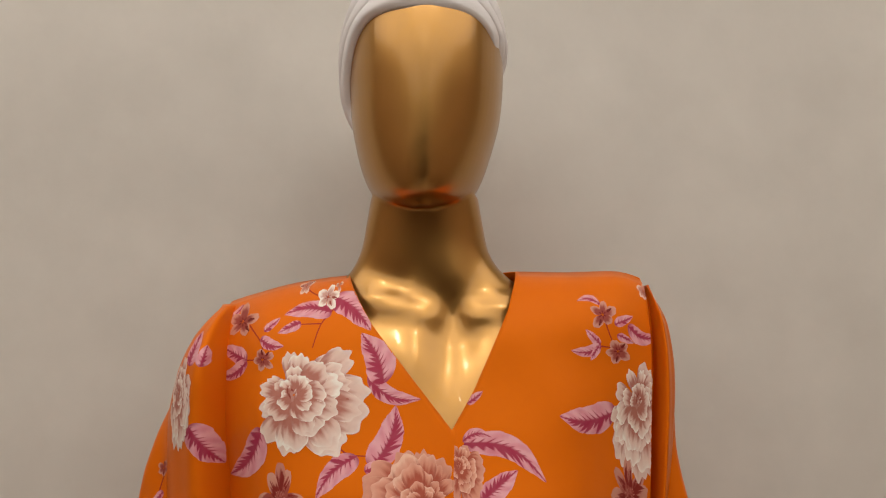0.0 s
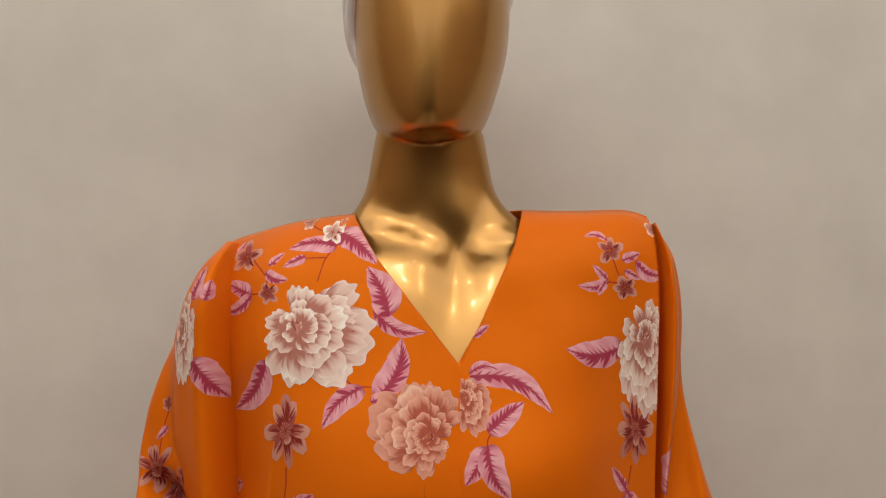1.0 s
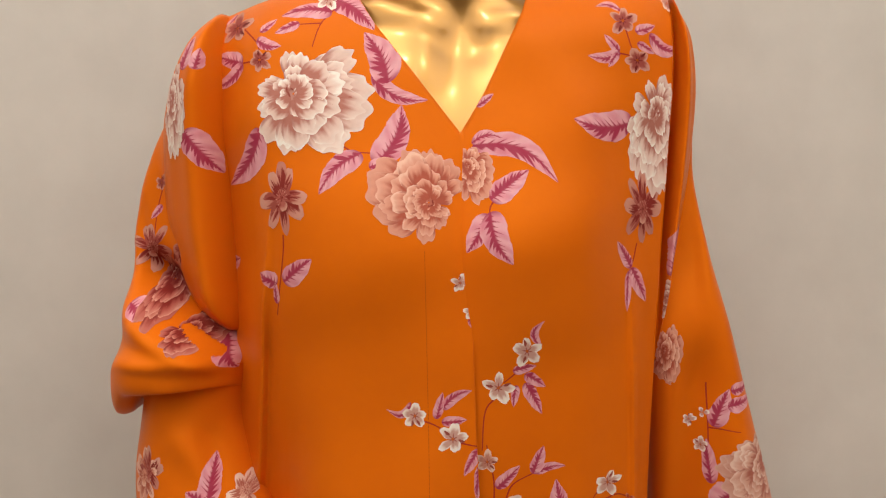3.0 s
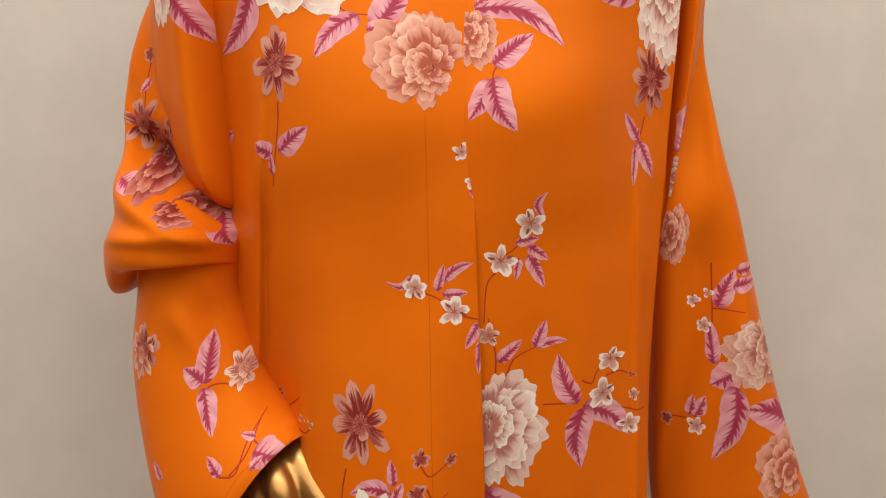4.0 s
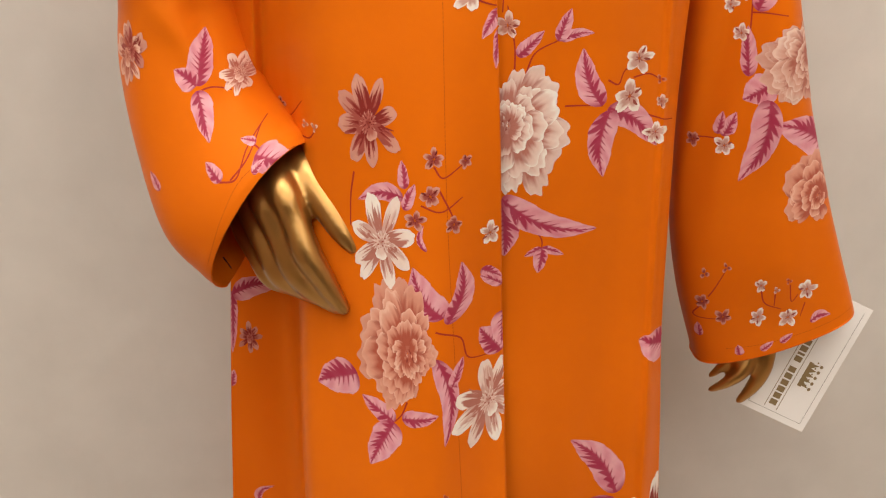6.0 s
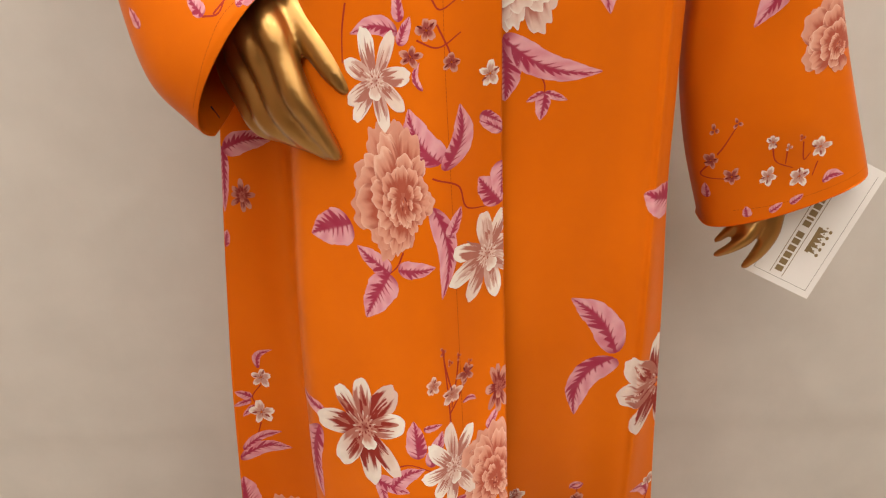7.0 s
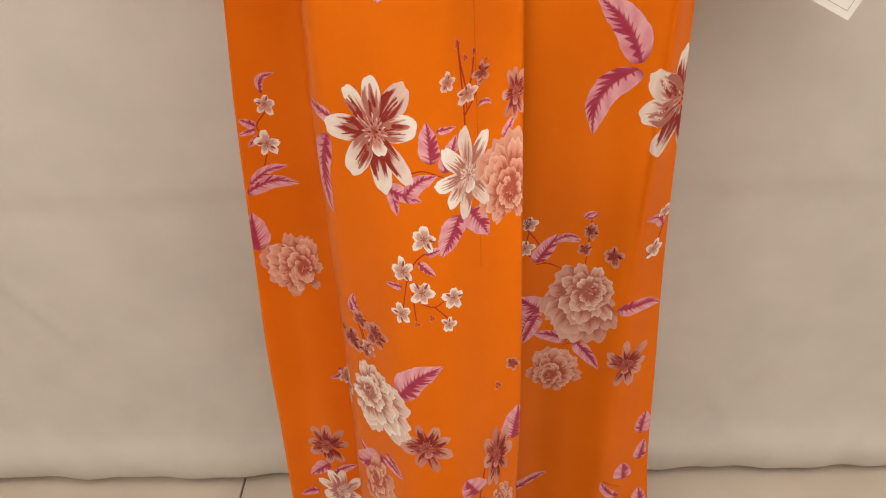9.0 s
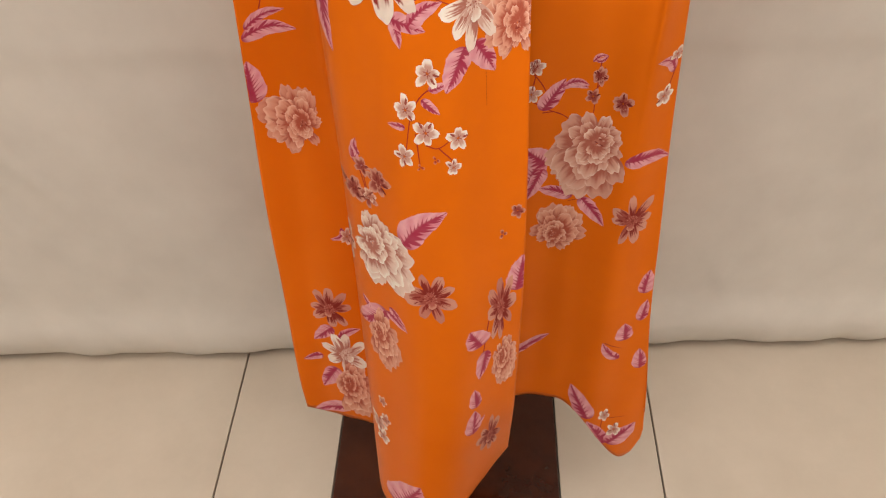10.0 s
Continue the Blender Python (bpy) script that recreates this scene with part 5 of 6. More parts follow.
leaf(ON_RIGHT, 0.0571, 1.3071, 0.0427, 1.3003, 0.4, 0)
leaf(ON_RIGHT, 0.0571, 1.3071, 0.0759, 1.3009, 0.35, 0)
cosmos(ON_LEFT, -0.0788, 1.4179, 0.0260, 0.0370, 15, "b")
stem(ON_LEFT, -0.0907, 1.3810, -0.0938, 1.3618, -0.0947, 1.3386)
blossom(ON_LEFT, -0.0300, 1.3926, 0.0084, 0.0086, 15, "b")
blossom(ON_LEFT, -0.0064, 1.3894, 0.0058, 0.0061, 40, "b")
blossom(ON_LEFT, -0.0326, 1.3645, 0.0093, 0.0095, 30, "b")
blossom(ON_LEFT, -0.0151, 1.3414, 0.0076, 0.0079, 10, "b")
blossom(ON_LEFT, -0.0442, 1.3458, 0.0086, 0.0085, 10, "b")
stem(ON_LEFT, -0.0300, 1.3867, -0.0229, 1.3782, -0.0087, 1.3869)
stem(ON_LEFT, -0.0398, 1.3574, -0.0241, 1.3524, -0.0085, 1.3616)
stem(ON_LEFT, -0.0255, 1.3683, -0.0174, 1.3514, -0.0151, 1.3441)
leaf(ON_LEFT, -0.0525, 1.3693, -0.0544, 1.3908, 0.4, 0)
leaf(ON_LEFT, -0.0534, 1.3629, -0.0880, 1.3599, 0.42, -0.15)
leaf(ON_LEFT, -0.0525, 1.3531, -0.0443, 1.3736, 0.4, 0)
leaf(ON_LEFT, -0.0359, 1.3220, -0.0378, 1.3426, 0.25, 0.2)
blossom(ON_LEFT, 0.0135, 1.3273, 0.0095, 0.0104, 15, "w")
cosmos(ON_LEFT, -0.0705, 1.3270, 0.0285, 0.0378, 20, "w")
leaf(ON_LEFT, 0.0069, 1.2971, 0.0253, 1.2850, 0.45, 0)
leaf(ON_LEFT, 0.0261, 1.2541, 0.0253, 1.2222, 0.6, 0)
peony(ON_LEFT, -0.0615, 1.2447, 0.0320, 0.0562, 192, "d")
leaf(ON_LEFT, -0.0221, 1.2667, -0.0463, 1.3089, 0.5, 0.1)
leaf(ON_LEFT, -0.0188, 1.2602, -0.0088, 1.3095, 0.36, -0.15)
leaf(ON_LEFT, 0.0246, 1.2790, 0.0060, 1.2917, 0.4, 0)
leaf(ON_LEFT, 0.0260, 1.2179, 0.0067, 1.2454, 0.6, 0)
stem(ON_LEFT, -0.0286, 1.2561, -0.0092, 1.2448, -0.0016, 1.2235, 0.0224, 1.2171)
leaf(ON_LEFT, -0.0159, 1.2044, -0.0068, 1.2273, 0.4, 0)
leaf(ON_LEFT, -0.0929, 1.2135, -0.1283, 1.1973, 0.8, 0)
leaf(ON_LEFT, -0.0286, 1.2332, -0.0209, 1.1537, 0.2, 0.1)
leaf(ON_LEFT, -0.0622, 1.1764, -0.0891, 1.1959, 0.5, 0)
leaf(ON_LEFT, -0.0623, 1.1754, -0.0830, 1.1350, 0.55, 0)
leaf(ON_LEFT, -0.0558, 1.1803, -0.0261, 1.1835, 0.5, 0)
stem(ON_LEFT, -0.0515, 1.1954, -0.0562, 1.1834, -0.0632, 1.1753)
cosmos(ON_LEFT, 0.0148, 1.1765, 0.0311, 0.0456, 10, "w")
leaf(ON_LEFT, -0.2237, 1.2325, -0.1804, 1.2403, 0.5, 0.1)
leaf(ON_LEFT, -0.2241, 1.2366, -0.2292, 1.1705, 0.16, 0)
cosmos(ON_LEFT, -0.2116, 1.1872, 0.0117, 0.0175, 0, "b")
leaf(ON_LEFT, -0.2353, 1.1338, -0.2296, 1.1523, 0.5, 0)
cosmos(ON_LEFT, -0.0874, 1.0313, 0.0433, 0.0581, 5, "r")
leaf(ON_LEFT, -0.1232, 1.0298, -0.1544, 1.0355, 0.42, -0.1)
leaf(ON_LEFT, -0.1320, 1.0165, -0.1310, 0.9346, 0.22, -0.1)
stem(ON_LEFT, -0.0125, 1.0260, -0.0148, 1.0576, -0.0207, 1.1099)
stem(ON_LEFT, -0.0137, 1.0470, -0.0045, 1.0628, 0.0009, 1.0828)
blossom(ON_LEFT, -0.0278, 1.0777, 0.0073, 0.0082, 15, "p")
blossom(ON_LEFT, -0.0125, 1.0642, 0.0085, 0.0092, 10, "p")
blossom(ON_LEFT, -0.0009, 1.0762, 0.0082, 0.0087, 30, "b")
leaf(ON_LEFT, -0.0033, 1.0512, 0.0084, 1.0472, 0.4, 0.2)
leaf(ON_LEFT, -0.0410, 1.0101, -0.0446, 1.0458, 0.5, 0)
leaf(ON_LEFT, -0.0361, 1.0382, -0.0202, 1.0404, 0.4, 0)
leaf(ON_LEFT, -0.0304, 1.0027, -0.0202, 1.0343, 0.4, 0)
stem(ON_LEFT, -0.0678, 0.9939, -0.0468, 1.0033, -0.0237, 0.9967)
cosmos(ON_LEFT, -0.0102, 0.9957, 0.0263, 0.0425, 5, "w")
peony(ON_LEFT, 0.0229, 0.9823, 0.0267, 0.0418, 150, "d")
cosmos(ON_LEFT, 0.0282, 1.0503, 0.0132, 0.0258, 0, "b")
leaf(ON_LEFT, -0.0784, 0.9833, -0.0480, 0.9758, 0.5, 0)
leaf(ON_LEFT, -0.0754, 0.9822, -0.0696, 0.9580, 0.4, 0)
leaf(ON_LEFT, -0.0167, 0.9626, -0.0313, 0.9239, 0.5, 0)
leaf(ON_LEFT, -0.0088, 0.9638, 0.0098, 0.9326, 0.5, 0)
leaf(ON_LEFT, 0.0190, 1.0166, 0.0282, 1.0331, 0.4, 0)
blossom(ON_LEFT, -0.0468, 0.9405, 0.0128, 0.0144, 10, "w")
blossom(ON_LEFT, -0.0661, 0.9044, 0.0126, 0.0144, 30, "w")
blossom(ON_LEFT, -0.0487, 0.8855, 0.0130, 0.0151, 0, "w")
blossom(ON_LEFT, -0.0202, 0.8813, 0.0106, 0.0127, 20, "w")
blossom(ON_LEFT, -0.0681, 0.8584, 0.0099, 0.0116, 40, "w")
blossom(ON_LEFT, -0.0239, 0.8524, 0.0077, 0.0094, 10, "w")
blossom(ON_LEFT, -0.0394, 0.8595, 0.0041, 0.0050, 0, "m")
blossom(ON_LEFT, -0.0537, 0.8500, 0.0038, 0.0044, 0, "m")
stem(ON_LEFT, -0.0379, 0.9318, -0.0519, 0.9201, -0.0614, 0.9001, -0.0665, 0.8646)
stem(ON_LEFT, -0.0488, 0.8733, -0.0380, 0.8716, -0.0268, 0.8798)
stem(ON_LEFT, -0.0370, 0.8716, -0.0267, 0.8615, -0.0240, 0.8548)
stem(ON_LEFT, -0.0576, 0.8833, -0.0539, 0.8502)
leaf(ON_LEFT, -0.0458, 0.9256, -0.0291, 0.9335, 0.45, 0)
leaf(ON_LEFT, -0.0520, 0.9167, -0.0359, 0.9044, 0.45, 0)
leaf(ON_LEFT, -0.0670, 0.8873, -0.0832, 0.8861, 0.45, 0)
leaf(ON_LEFT, -0.2195, 0.9883, -0.2017, 1.0108, 0.32, 0.3)
blossom(ON_LEFT, -0.2168, 0.9760, 0.0114, 0.0131, 10, "w")
blossom(ON_LEFT, -0.2207, 0.9303, 0.0127, 0.0153, 20, "w")
leaf(ON_LEFT, -0.2291, 0.9507, -0.2449, 0.9618, 0.5, 0)
leaf(ON_LEFT, -0.2296, 0.9469, -0.2478, 0.9436, 0.4, 0)
leaf(ON_LEFT, -0.2261, 0.9397, -0.2399, 0.9282, 0.45, 0)
stem(ON_LEFT, -0.2181, 0.9664, -0.2280, 0.9512, -0.2212, 0.9350)
stem(ON_LEFT, -0.2224, 0.9168, -0.2279, 0.9002, -0.2401, 0.8775)
leaf(ON_LEFT, -0.2475, 0.8736, -0.1910, 0.8810, 0.32, 0.1)
leaf(ON_LEFT, -0.2437, 0.8845, -0.2007, 0.9033, 0.25, 0.1)
leaf(ON_LEFT, -0.2432, 0.7976, -0.2468, 0.8487, 0.5, 0)
peony(ON_LEFT, -0.2100, 0.7723, 0.0341, 0.0473, 192, "d")
leaf(ON_LEFT, -0.1148, 0.8345, -0.1169, 0.8523, 0.4, 0.2)
blossom(ON_LEFT, -0.1122, 0.8233, 0.0091, 0.0109, 0, "b")
blossom(ON_LEFT, -0.1234, 0.7907, 0.0163, 0.0156, 10, "b")
blossom(ON_LEFT, -0.0964, 0.8139, 0.0138, 0.0160, 20, "b")
blossom(ON_LEFT, -0.1087, 0.7881, 0.0104, 0.0129, 0, "b")
stem(ON_LEFT, -0.1169, 0.8243, -0.1108, 0.8016, -0.1065, 0.7758)
peony(ON_LEFT, -0.0959, 0.7251, 0.0323, 0.0490, 10, "w")
leaf(ON_LEFT, -0.0735, 0.7554, -0.0292, 0.8044, 0.42, 0.1)
cosmos(ON_LEFT, -0.0458, 0.6951, 0.0277, 0.0382, 20, "b")
cosmos(ON_LEFT, -0.1938, 0.4787, 0.0317, 0.0404, 0, "b")
leaf(ON_LEFT, -0.1929, 0.4443, -0.2216, 0.4139, 0.5, 0)
cosmos(ON_LEFT, -0.1780, 0.3905, 0.0341, 0.0479, 30, "w")
peony(ON_LEFT, -0.1668, 0.3162, 0.0319, 0.0641, 0, "d")
peony(ON_LEFT, -0.0991, 0.5941, 0.0196, 0.0445, 0, "d")
leaf(ON_LEFT, -0.0954, 0.6452, -0.1304, 0.6003, 0.4, 0)
leaf(ON_LEFT, -0.0954, 0.6452, -0.0711, 0.6351, 0.42, 0)
leaf(ON_LEFT, -0.2118, 0.3813, -0.2400, 0.3767, 0.5, 0)
leaf(ON_LEFT, -0.1921, 0.3604, -0.2170, 0.3126, 0.5, 0)
leaf(ON_LEFT, -0.1785, 0.2750, -0.2407, 0.2562, 0.4, 0)
leaf(ON_LEFT, -0.1851, 0.4235, -0.1534, 0.4429, 0.4, 0.1)
blossom(ON_LEFT, -0.1145, 0.4333, 0.0102, 0.0169, 0, "w")
blossom(ON_LEFT, -0.1103, 0.4121, 0.0086, 0.0145, 0, "w")
leaf(ON_LEFT, -0.1642, 0.6124, -0.1825, 0.5991, 0.4, 0.3)
blossom(ON_LEFT, -0.1608, 0.6019, 0.0085, 0.0142, 0, "p")
cosmos(ON_LEFT, 0.0273, 0.6623, 0.0160, 0.0509, 10, "b")
leaf(ON_LEFT, 0.0416, 0.6837, 0.0468, 0.7317, 0.5, 0)
blossom(ON_LEFT, 0.0378, 0.7865, 0.0078, 0.0095, 0, "b")
blossom(ON_LEFT, 0.0248, 0.7605, 0.0051, 0.0063, 0, "b")
peony(ON_LEFT, 0.0367, 0.5722, 0.0148, 0.0448, 0, "d")
leaf(ON_LEFT, 0.0097, 0.6131, -0.0044, 0.6422, 0.8, 0)
leaf(ON_LEFT, 0.0138, 0.6014, 0.0076, 0.5575, 0.35, 0)
leaf(ON_LEFT, 0.0052, 0.5074, 0.0029, 0.5429, 0.4, 0)
leaf(ON_LEFT, 0.0026, 0.4543, 0.0041, 0.5027, 0.4, 0)
cosmos(ON_LEFT, 0.0245, 0.4201, 0.0165, 0.0504, 0, "b")
cosmos(ON_LEFT, -0.1143, 0.2511, 0.0180, 0.0090, 0, "w")
leaf(ON_LEFT, -0.0969, 0.2857, -0.0622, 0.3579, 0.6, 0)
leaf(ON_RIGHT, 0.1840, 1.1960, 0.1494, 1.2128, 0.8, 0)
cosmos(ON_RIGHT, 0.1879, 1.0105, 0.0482, 0.0649, 10, "r")
leaf(ON_RIGHT, 0.1407, 1.0557, 0.0924, 1.1185, 0.38, -0.1)
leaf(ON_RIGHT, 0.1393, 1.0495, 0.1051, 0.9835, 0.42, -0.2)
peony(ON_RIGHT, 0.1176, 0.7611, 0.0445, 0.0594, -90, "p")
leaf(ON_RIGHT, 0.1585, 0.7585, 0.2106, 0.7547, 0.4, 0.1)
leaf(ON_RIGHT, 0.0767, 0.7498, 0.0500, 0.7763, 0.75, 0)
leaf(ON_RIGHT, 0.0723, 0.7438, 0.0568, 0.7002, 0.4, 0)
leaf(ON_RIGHT, 0.0626, 0.8261, 0.0840, 0.8636, 0.5, 0)
leaf(ON_RIGHT, 0.0818, 0.8526, 0.1092, 0.8536, 0.4, 0.2)
blossom(ON_RIGHT, 0.0532, 0.8819, 0.0094, 0.0115, 10, "w")
blossom(ON_RIGHT, 0.0504, 0.8487, 0.0108, 0.0137, 20, "w")
stem(ON_RIGHT, 0.0535, 0.8384, 0.0696, 0.8261, 0.0883, 0.8152)
stem(ON_RIGHT, 0.0517, 0.8600, 0.0544, 0.8805)
leaf(ON_RIGHT, 0.1230, 0.8882, 0.1080, 0.8866, 0.4, 0.3)
blossom(ON_RIGHT, 0.1185, 0.8634, 0.0099, 0.0124, 0, "b")
blossom(ON_RIGHT, 0.1452, 0.8332, 0.0119, 0.0153, 10, "b")
blossom(ON_RIGHT, 0.1145, 0.8393, 0.0091, 0.0115, 0, "b")
stem(ON_RIGHT, 0.1171, 0.8845, 0.1171, 0.8536, 0.1175, 0.8177)
leaf(ON_RIGHT, 0.1084, 0.7014, 0.0672, 0.7154, 0.42, 0)
leaf(ON_RIGHT, 0.1175, 0.7003, 0.1495, 0.6591, 0.36, 0)
stem(ON_RIGHT, 0.1243, 0.7169, 0.1175, 0.7003, 0.1048, 0.6934)
peony(ON_RIGHT, 0.0977, 0.6541, 0.0317, 0.0409, 100, "d")
cosmos(ON_RIGHT, 0.1802, 0.6718, 0.0285, 0.0396, 10, "b")
blossom(ON_RIGHT, 0.1922, 0.8842, 0.0087, 0.0088, 0, "w")
blossom(ON_RIGHT, 0.1865, 0.8384, 0.0124, 0.0133, 10, "w")
leaf(ON_RIGHT, 0.1927, 0.8650, 0.1700, 0.8840, 0.4, -0.2)
stem(ON_RIGHT, 0.1943, 0.8746, 0.1903, 0.8503, 0.1862, 0.8399)
leaf(ON_RIGHT, 0.2190, 0.5374, 0.2206, 0.5786, 0.5, 0)
leaf(ON_RIGHT, 0.2215, 0.4866, 0.2255, 0.5254, 0.4, 0)
leaf(ON_RIGHT, 0.2052, 0.4518, 0.2014, 0.4862, 0.7, 0)
leaf(ON_RIGHT, 0.2030, 0.4145, 0.1765, 0.4499, 0.35, 0.1)
leaf(ON_RIGHT, 0.2356, 0.3908, 0.2306, 0.4313, 0.5, 0)
stem(ON_RIGHT, 0.1794, 0.4504, 0.2046, 0.4357)
blossom(ON_RIGHT, 0.2025, 0.2815, 0.0091, 0.0156, 0, "w")
blossom(ON_RIGHT, 0.2207, 0.2483, 0.0119, 0.0204, 10, "w")
stem(ON_RIGHT, 0.2027, 0.2300, 0.2010, 0.2680, 0.2165, 0.2771, 0.2318, 0.2830)
leaf(ON_RIGHT, 0.2096, 0.2049, 0.1784, 0.2618, 0.5, 0)
leaf(ON_RIGHT, 0.2164, 0.2057, 0.2510, 0.2647, 0.5, 0)
leaf(ON_RIGHT, 0.1793, 0.2683, 0.1468, 0.3390, 0.4, 0)
leaf(ON_RIGHT, 0.0565, 0.4090, 0.1062, 0.4469, 0.26, 0)
leaf(ON_BENT, -0.2156, 1.4373, -0.2131, 1.4799, 0.42, 0)
leaf(ON_BENT, -0.2170, 1.4373, -0.2340, 1.4497, 0.8, 0)
leaf(ON_BENT, -0.2154, 1.4343, -0.2048, 1.3970, 0.42, 0)
stem(ON_BENT, -0.2126, 1.4346, -0.2049, 1.4363, -0.1914, 1.4335)
cosmos(ON_BENT, -0.1870, 1.4428, 0.0107, 0.0137, 0, "p")
cosmos(ON_BENT, -0.2701, 1.4625, 0.0156, 0.0239, 0, "b")
leaf(ON_BENT, -0.1601, 1.3907, -0.1375, 1.3751, 0.6, 0)
leaf(ON_BENT, -0.1686, 1.3979, -0.1810, 1.4003, 0.5, 0)
leaf(ON_BENT, -0.1940, 1.3708, -0.2073, 1.3838, 0.6, 0)
leaf(ON_BENT, -0.1668, 1.3774, -0.1658, 1.3926, 0.4, 0)
leaf(ON_BENT, -0.2509, 1.3564, -0.2597, 1.3706, 0.5, 0)
peony(ON_LEFT_FOLD, -0.2535, 1.7760, 0.0148, 0.0415, -20, "w")
leaf(ON_LEFT_FOLD, -0.2413, 1.7599, -0.2123, 1.7240, 0.55, 0)
leaf(ON_LEFT_FOLD, -0.2458, 1.8136, -0.2385, 1.8469, 0.4, 0)
leaf(ON_LEFT_FOLD, -0.2329, 1.8130, -0.2294, 1.8331, 0.6, 0)
cosmos(ON_BENT, -0.2863, 1.6559, 0.0243, 0.0257, 0, "b")
cosmos(ON_BENT, -0.2533, 1.6560, 0.0100, 0.0238, 0, "b")
blossom(ON_BENT, -0.2784, 1.7154, 0.0077, 0.0086, 0, "b")
blossom(ON_BENT, -0.2645, 1.7340, 0.0044, 0.0051, 0, "b")
stem(ON_BENT, -0.2764, 1.7124, -0.2815, 1.6919, -0.2839, 1.6666)
leaf(ON_BENT, -0.2768, 1.6947, -0.2885, 1.6816, 0.4, 0)
peony(ON_BENT, -0.2646, 1.6185, 0.0179, 0.0314, 0, "b")
peony(ON_BENT, -0.2311, 1.5834, 0.0224, 0.0156, 20, "b")
leaf(ON_BENT, -0.2909, 1.6091, -0.2696, 1.5969, 0.7, 0)
leaf(ON_BENT, -0.2077, 1.5975, -0.2120, 1.6325, 0.4, 0)
leaf(ON_BENT, -0.2134, 1.5793, -0.2000, 1.5492, 0.5, 0)
leaf(ON_LEFT, -0.2147, 1.6382, -0.1969, 1.6478, 0.7, 0)
leaf(ON_RIGHT_FOLD, 0.1949, 1.6310, 0.2050, 1.6790, 0.4, 0)
peony(ON_RIGHT_FOLD, 0.1960, 1.6060, 0.0100, 0.0200, 0, "w")
peony(ON_STRAIGHT, 0.1972, 1.5536, 0.0130, 0.0304, 0, "d")
leaf(ON_STRAIGHT, 0.2390, 1.4882, 0.2523, 1.5247, 0.45, 0)
leaf(ON_STRAIGHT, 0.2511, 1.5078, 0.2793, 1.5134, 0.5, 0)
leaf(ON_STRAIGHT, 0.2537, 1.5235, 0.2766, 1.5262, 0.5, 0)
blossom(ON_STRAIGHT, 0.2182, 1.4931, 0.0068, 0.0070, 0, "w")
blossom(ON_STRAIGHT, 0.2288, 1.4698, 0.0073, 0.0086, 10, "w")
blossom(ON_STRAIGHT, 0.2304, 1.5007, 0.0053, 0.0058, 0, "w")
stem(ON_STRAIGHT, 0.2323, 1.5294, 0.2344, 1.4876, 0.2358, 1.4394)
stem(ON_STRAIGHT, 0.2342, 1.4871, 0.2459, 1.4868, 0.2627, 1.4847)
leaf(ON_STRAIGHT, 0.2387, 1.4338, 0.2329, 1.4763, 0.3, 0)
peony(ON_STRAIGHT, 0.2804, 1.4457, 0.0360, 0.0365, -130, "p")
leaf(ON_STRAIGHT, 0.2583, 1.4296, 0.2362, 1.4136, 1, 0)
leaf(ON_STRAIGHT, 0.2571, 1.4145, 0.2423, 1.3386, 0.34, 0.1)
leaf(ON_STRAIGHT, 0.3329, 1.3569, 0.2635, 1.3928, 0.42, -0.1)
peony(ON_STRAIGHT, 0.3123, 1.3319, 0.0309, 0.0339, 170, "d")
blossom(ON_STRAIGHT, 0.2269, 1.3713, 0.0082, 0.0102, 10, "w")
leaf(ON_STRAIGHT, 0.2203, 1.3810, 0.2227, 1.4019, 0.4, 0)
leaf(ON_STRAIGHT, 0.2247, 1.3798, 0.2328, 1.4025, 0.45, 0)
leaf(ON_STRAIGHT, 0.2301, 1.3819, 0.2341, 1.3949, 0.4, 0)
stem(ON_STRAIGHT, 0.2056, 1.3766, 0.2173, 1.3769, 0.2267, 1.3757)
blossom(ON_STRAIGHT, 0.2023, 1.3737, 0.0069, 0.0082, 0, "b")
blossom(ON_STRAIGHT, 0.2812, 1.2002, 0.0085, 0.0104, 0, "w")
blossom(ON_STRAIGHT, 0.3104, 1.2004, 0.0103, 0.0117, 20, "w")
blossom(ON_STRAIGHT, 0.2777, 1.2359, 0.0065, 0.0082, 30, "w")
blossom(ON_STRAIGHT, 0.3237, 1.2304, 0.0113, 0.0112, 10, "w")
blossom(ON_STRAIGHT, 0.2928, 1.2310, 0.0037, 0.0046, 0, "p")
blossom(ON_STRAIGHT, 0.3029, 1.2410, 0.0040, 0.0045, 0, "m")
stem(ON_STRAIGHT, 0.2787, 1.2303, 0.2848, 1.2162, 0.3015, 1.2098)
stem(ON_STRAIGHT, 0.2924, 1.2270, 0.2940, 1.2138)
stem(ON_STRAIGHT, 0.3049, 1.2371, 0.3100, 1.2186, 0.3155, 1.2258)
stem(ON_STRAIGHT, 0.3247, 1.2159, 0.3227, 1.2010)
blossom(ON_STRAIGHT, 0.2498, 1.1965, 0.0080, 0.0105, 0, "b")
blossom(ON_STRAIGHT, 0.2293, 1.2108, 0.0070, 0.0098, 10, "b")
blossom(ON_STRAIGHT, 0.2267, 1.2420, 0.0052, 0.0068, 0, "b")
blossom(ON_STRAIGHT, 0.2448, 1.2513, 0.0049, 0.0060, 0, "b")
stem(ON_STRAIGHT, 0.2334, 1.2174, 0.2379, 1.2281, 0.2444, 1.2475)
stem(ON_STRAIGHT, 0.2296, 1.2095, 0.2252, 1.1927, 0.2493, 1.1937)
leaf(ON_STRAIGHT, 0.3341, 1.1948, 0.3548, 1.2005, 0.5, 0.2)
leaf(ON_STRAIGHT, 0.2722, 1.1546, 0.2684, 1.1663, 0.7, 0)
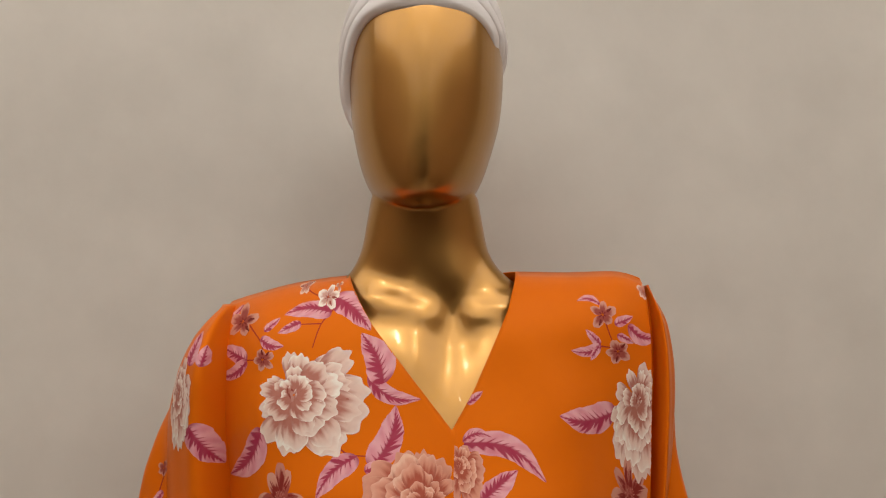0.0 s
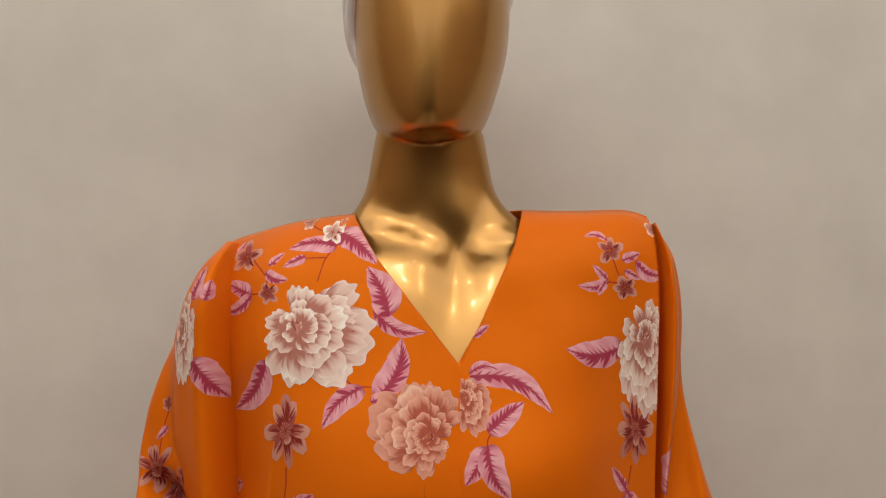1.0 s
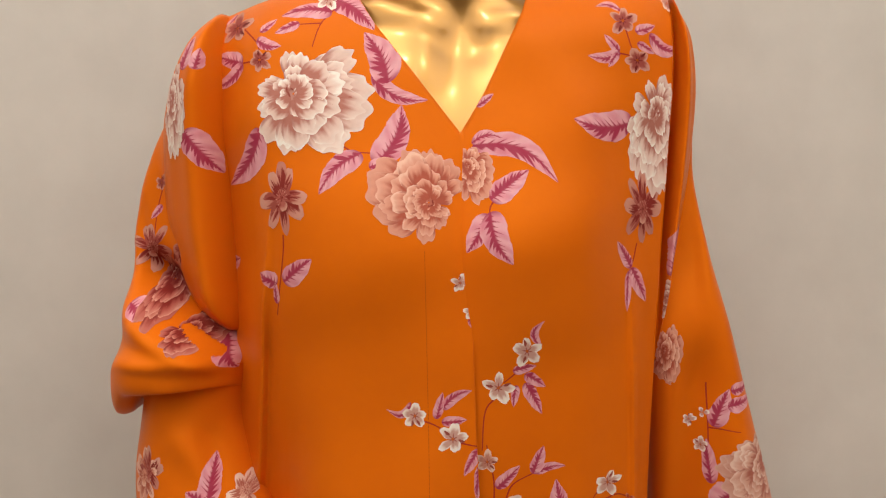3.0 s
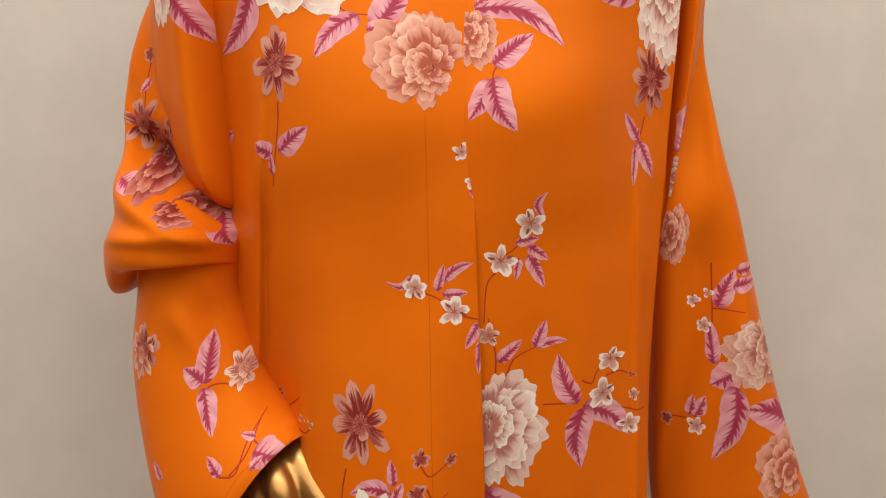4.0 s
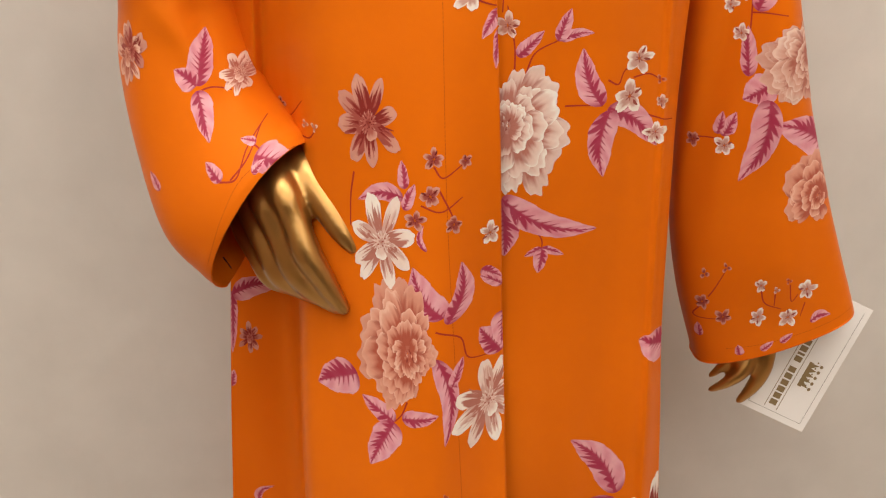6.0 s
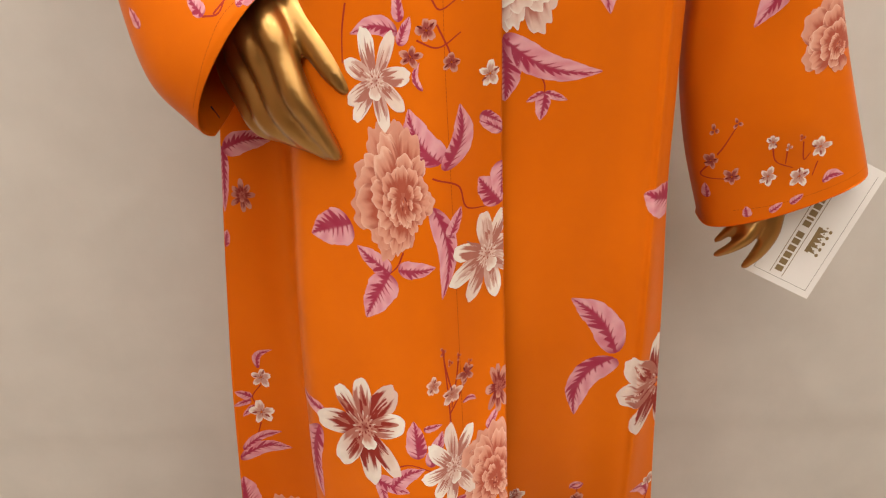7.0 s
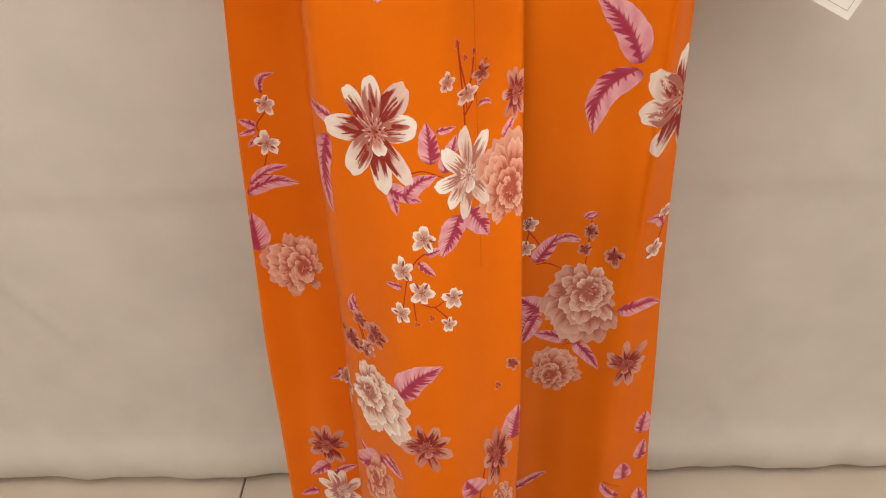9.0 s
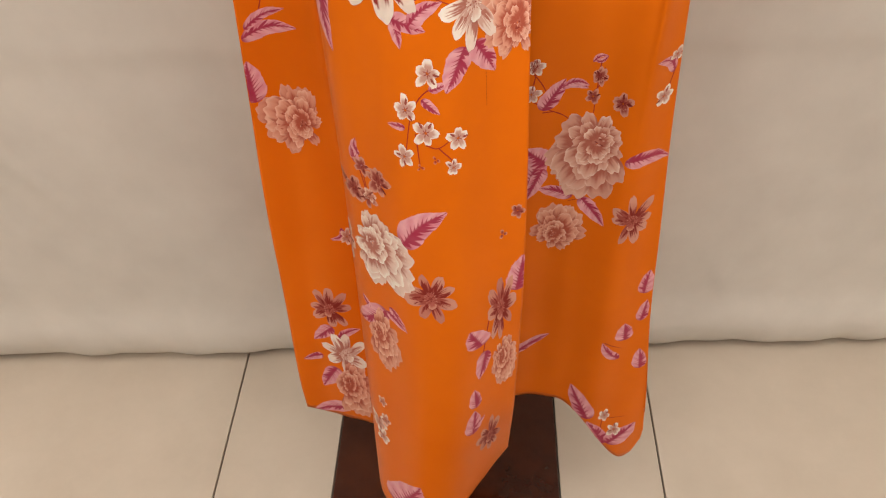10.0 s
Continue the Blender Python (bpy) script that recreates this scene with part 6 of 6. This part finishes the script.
leaf(ON_STRAIGHT, 0.2904, 1.1620, 0.3009, 1.1729, 0.5, 0)
leaf(ON_STRAIGHT, 0.3077, 1.1717, 0.3187, 1.1818, 0.5, 0)
leaf(ON_STRAIGHT, 0.2338, 1.1692, 0.2294, 1.1855, 0.4, 0)
leaf(ON_BENT, -0.1682, 1.3898, -0.1353, 1.3777, 0.62, 0.1)
cosmos(ON_BENT, -0.1883, 1.4456, 0.0132, 0.0161, 0, "p")
cosmos(ON_BENT, -0.2751, 1.4585, 0.0165, 0.0255, 0, "d")
leaf(ON_BENT, -0.1690, 1.3788, -0.1592, 1.3884, 0.4, 0)
stem(ON_BENT, -0.1950, 1.3700, -0.1813, 1.3740, -0.1750, 1.3946, -0.1643, 1.4149)
stitches(ON_BENT, -0.1388, 1.3948, -0.1574, 1.3885, -0.1779, 1.3731, -0.1927, 1.3460, -0.2037, 1.3199, -0.2124, 1.2995)
blossom(ON_LEFT, -0.1617, 1.4165, 0.0082, 0.0082, 10, "b")
stem(ON_LEFT, -0.1752, 1.4094, -0.1637, 1.4064, -0.1506, 1.4097, -0.1347, 1.4268)
blossom(ON_LEFT, -0.1319, 1.4103, 0.0053, 0.0042, 0, "p")
blossom(ON_LEFT, -0.1221, 1.4100, 0.0038, 0.0046, 30, "p")
stem(ON_LEFT, -0.1360, 1.3995, -0.1276, 1.4009, -0.1216, 1.4078)
stem(ON_LEFT, -0.0197, 1.1082, -0.0188, 1.0951, -0.0130, 1.0672, -0.0123, 1.0516)
stem(ON_LEFT, -0.0073, 1.0975, -0.0085, 1.0802, -0.0110, 1.0611)
stem(ON_LEFT, 0.0023, 1.0821, -0.0036, 1.0650, -0.0109, 1.0509)
blossom(ON_LEFT, -0.0202, 1.1068, 0.0032, 0.0046, 0, "m")
blossom(ON_LEFT, -0.0142, 1.0932, 0.0028, 0.0041, 0, "m")
blossom(ON_LEFT, -0.0073, 1.0959, 0.0023, 0.0041, 0, "m")
blossom(ON_LEFT, 0.0018, 1.0850, 0.0024, 0.0036, 0, "m")
blossom(ON_LEFT, -0.0278, 1.0768, 0.0055, 0.0082, 20, "d")
blossom(ON_LEFT, -0.0125, 1.0654, 0.0052, 0.0082, 50, "d")
blossom(ON_LEFT, -0.0008, 1.0722, 0.0053, 0.0061, 0, "b")
leaf(ON_LEFT, -0.0622, 0.9776, -0.0347, 1.0008, 0.4, 0.1)
blossom(ON_RIGHT, 0.1164, 0.8661, 0.0076, 0.0097, 0, "b")
blossom(ON_RIGHT, 0.1452, 0.8331, 0.0099, 0.0112, 20, "b")
stem(ON_RIGHT, 0.1112, 0.8429, 0.1193, 0.8537, 0.1218, 0.8747)
leaf(ON_RIGHT, 0.1085, 0.8826, 0.1218, 0.8894, 0.4, 0.2)
leaf(ON_RIGHT, 0.0635, 0.8289, 0.0847, 0.8579, 0.45, 0)
leaf(ON_RIGHT, 0.0866, 0.8562, 0.1085, 0.8501, 0.4, 0.1)
stem(ON_RIGHT, 0.0640, 0.8230, 0.0788, 0.8211, 0.0949, 0.8099)
blossom(ON_RIGHT, 0.0505, 0.8820, 0.0066, 0.0095, 0, "b")
stem(ON_RIGHT, 0.0511, 0.8739, 0.0607, 0.8594, 0.0678, 0.8445)
leaf(ON_RIGHT, 0.0554, 0.7196, 0.0673, 0.7728, 0.6, 0)
leaf(ON_LEFT, -0.1124, 0.8201, -0.1160, 0.8499, 0.35, 0.2)
blossom(ON_LEFT, -0.0962, 0.8186, 0.0087, 0.0108, 0, "b")
blossom(ON_LEFT, -0.1220, 0.7907, 0.0094, 0.0136, 30, "b")
blossom(ON_LEFT, -0.1054, 0.7927, 0.0074, 0.0101, 0, "p")
stem(ON_LEFT, -0.1117, 0.8304, -0.1103, 0.8082, -0.1059, 0.7842)
leaf(ON_LEFT, -0.1661, 0.6150, -0.1798, 0.5965, 0.4, 0.3)
blossom(ON_LEFT, -0.1372, 0.7048, 0.0099, 0.0263, 0, "p")
leaf(ON_LEFT, -0.1124, 0.6298, -0.1242, 0.6452, 0.4, 0)
leaf(ON_LEFT, -0.0909, 0.6552, -0.0723, 0.6368, 0.4, 0)
blossom(ON_LEFT, -0.1054, 0.4488, 0.0073, 0.0139, 0, "p")
blossom(ON_LEFT, -0.1077, 0.4810, 0.0056, 0.0101, 0, "p")
stem(ON_LEFT, 0.0152, 0.6470, 0.0121, 0.6134, 0.0087, 0.5637)
leaf(ON_LEFT, 0.0036, 0.4640, 0.0167, 0.4816, 0.4, 0)
stem(ON_BENT, -0.1861, 1.3723, -0.1758, 1.3844, -0.1709, 1.3952, -0.1673, 1.4092)
stem(ON_BENT, -0.1713, 1.3970, -0.1631, 1.3922, -0.1580, 1.3855)
# ---- end of motifs ----
stitches(ON_LEFT, -0.028, 1.66, -0.024, 1.50, -0.020, 1.35, -0.012, 1.20, -0.004, 1.05, 0.004, 0.90)
stitches(ON_STRAIGHT, 0.258, 1.160, 0.300, 1.172, 0.350, 1.190, 0.386, 1.206)


def care_print(start, way, up):
    """Unreadable lines of black print inside the cuff."""
    start, way, up = Vector(start), Vector(way).normalized(), Vector(up).normalized()
    for k, length in enumerate((0.0125, 0.0105, 0.0075)):
        a = start + up * (0.0026 * k)
        corners = [a, a + way * length, a + way * length + up * 0.0013, a + up * 0.0013]
        out = way.cross(up)
        out = out if out.y < 0 else -out
        verts = [c + out * h for h in (0.0016, 0.0019) for c in corners]
        mesh_object("print_bar", verts, [(0, 1, 2, 3), (7, 6, 5, 4), (0, 4, 5, 1), (1, 5, 6, 2), (2, 6, 7, 3), (3, 7, 4, 0)], BLACK, SHEETS["sleeve_l"], "black printed line", False)


care_print((-0.2165, -0.1000, 1.2842), (0.0081, -0.0057, -0.0089), (-0.70, -0.42, -0.55))

# ---- true size ----
for me in bpy.data.meshes:
    me.transform(Matrix.Scale(SIZE, 4))
for lamp in bpy.data.lights:
    lamp.size, lamp.energy = SIZE * lamp.size, SIZE ** 2 * lamp.energy
for ob in scene.objects:
    if ob is not cam and ob.type != "CAMERA":
        ob.location = SIZE * ob.location
        for m in ob.modifiers:
            m.thickness *= SIZE
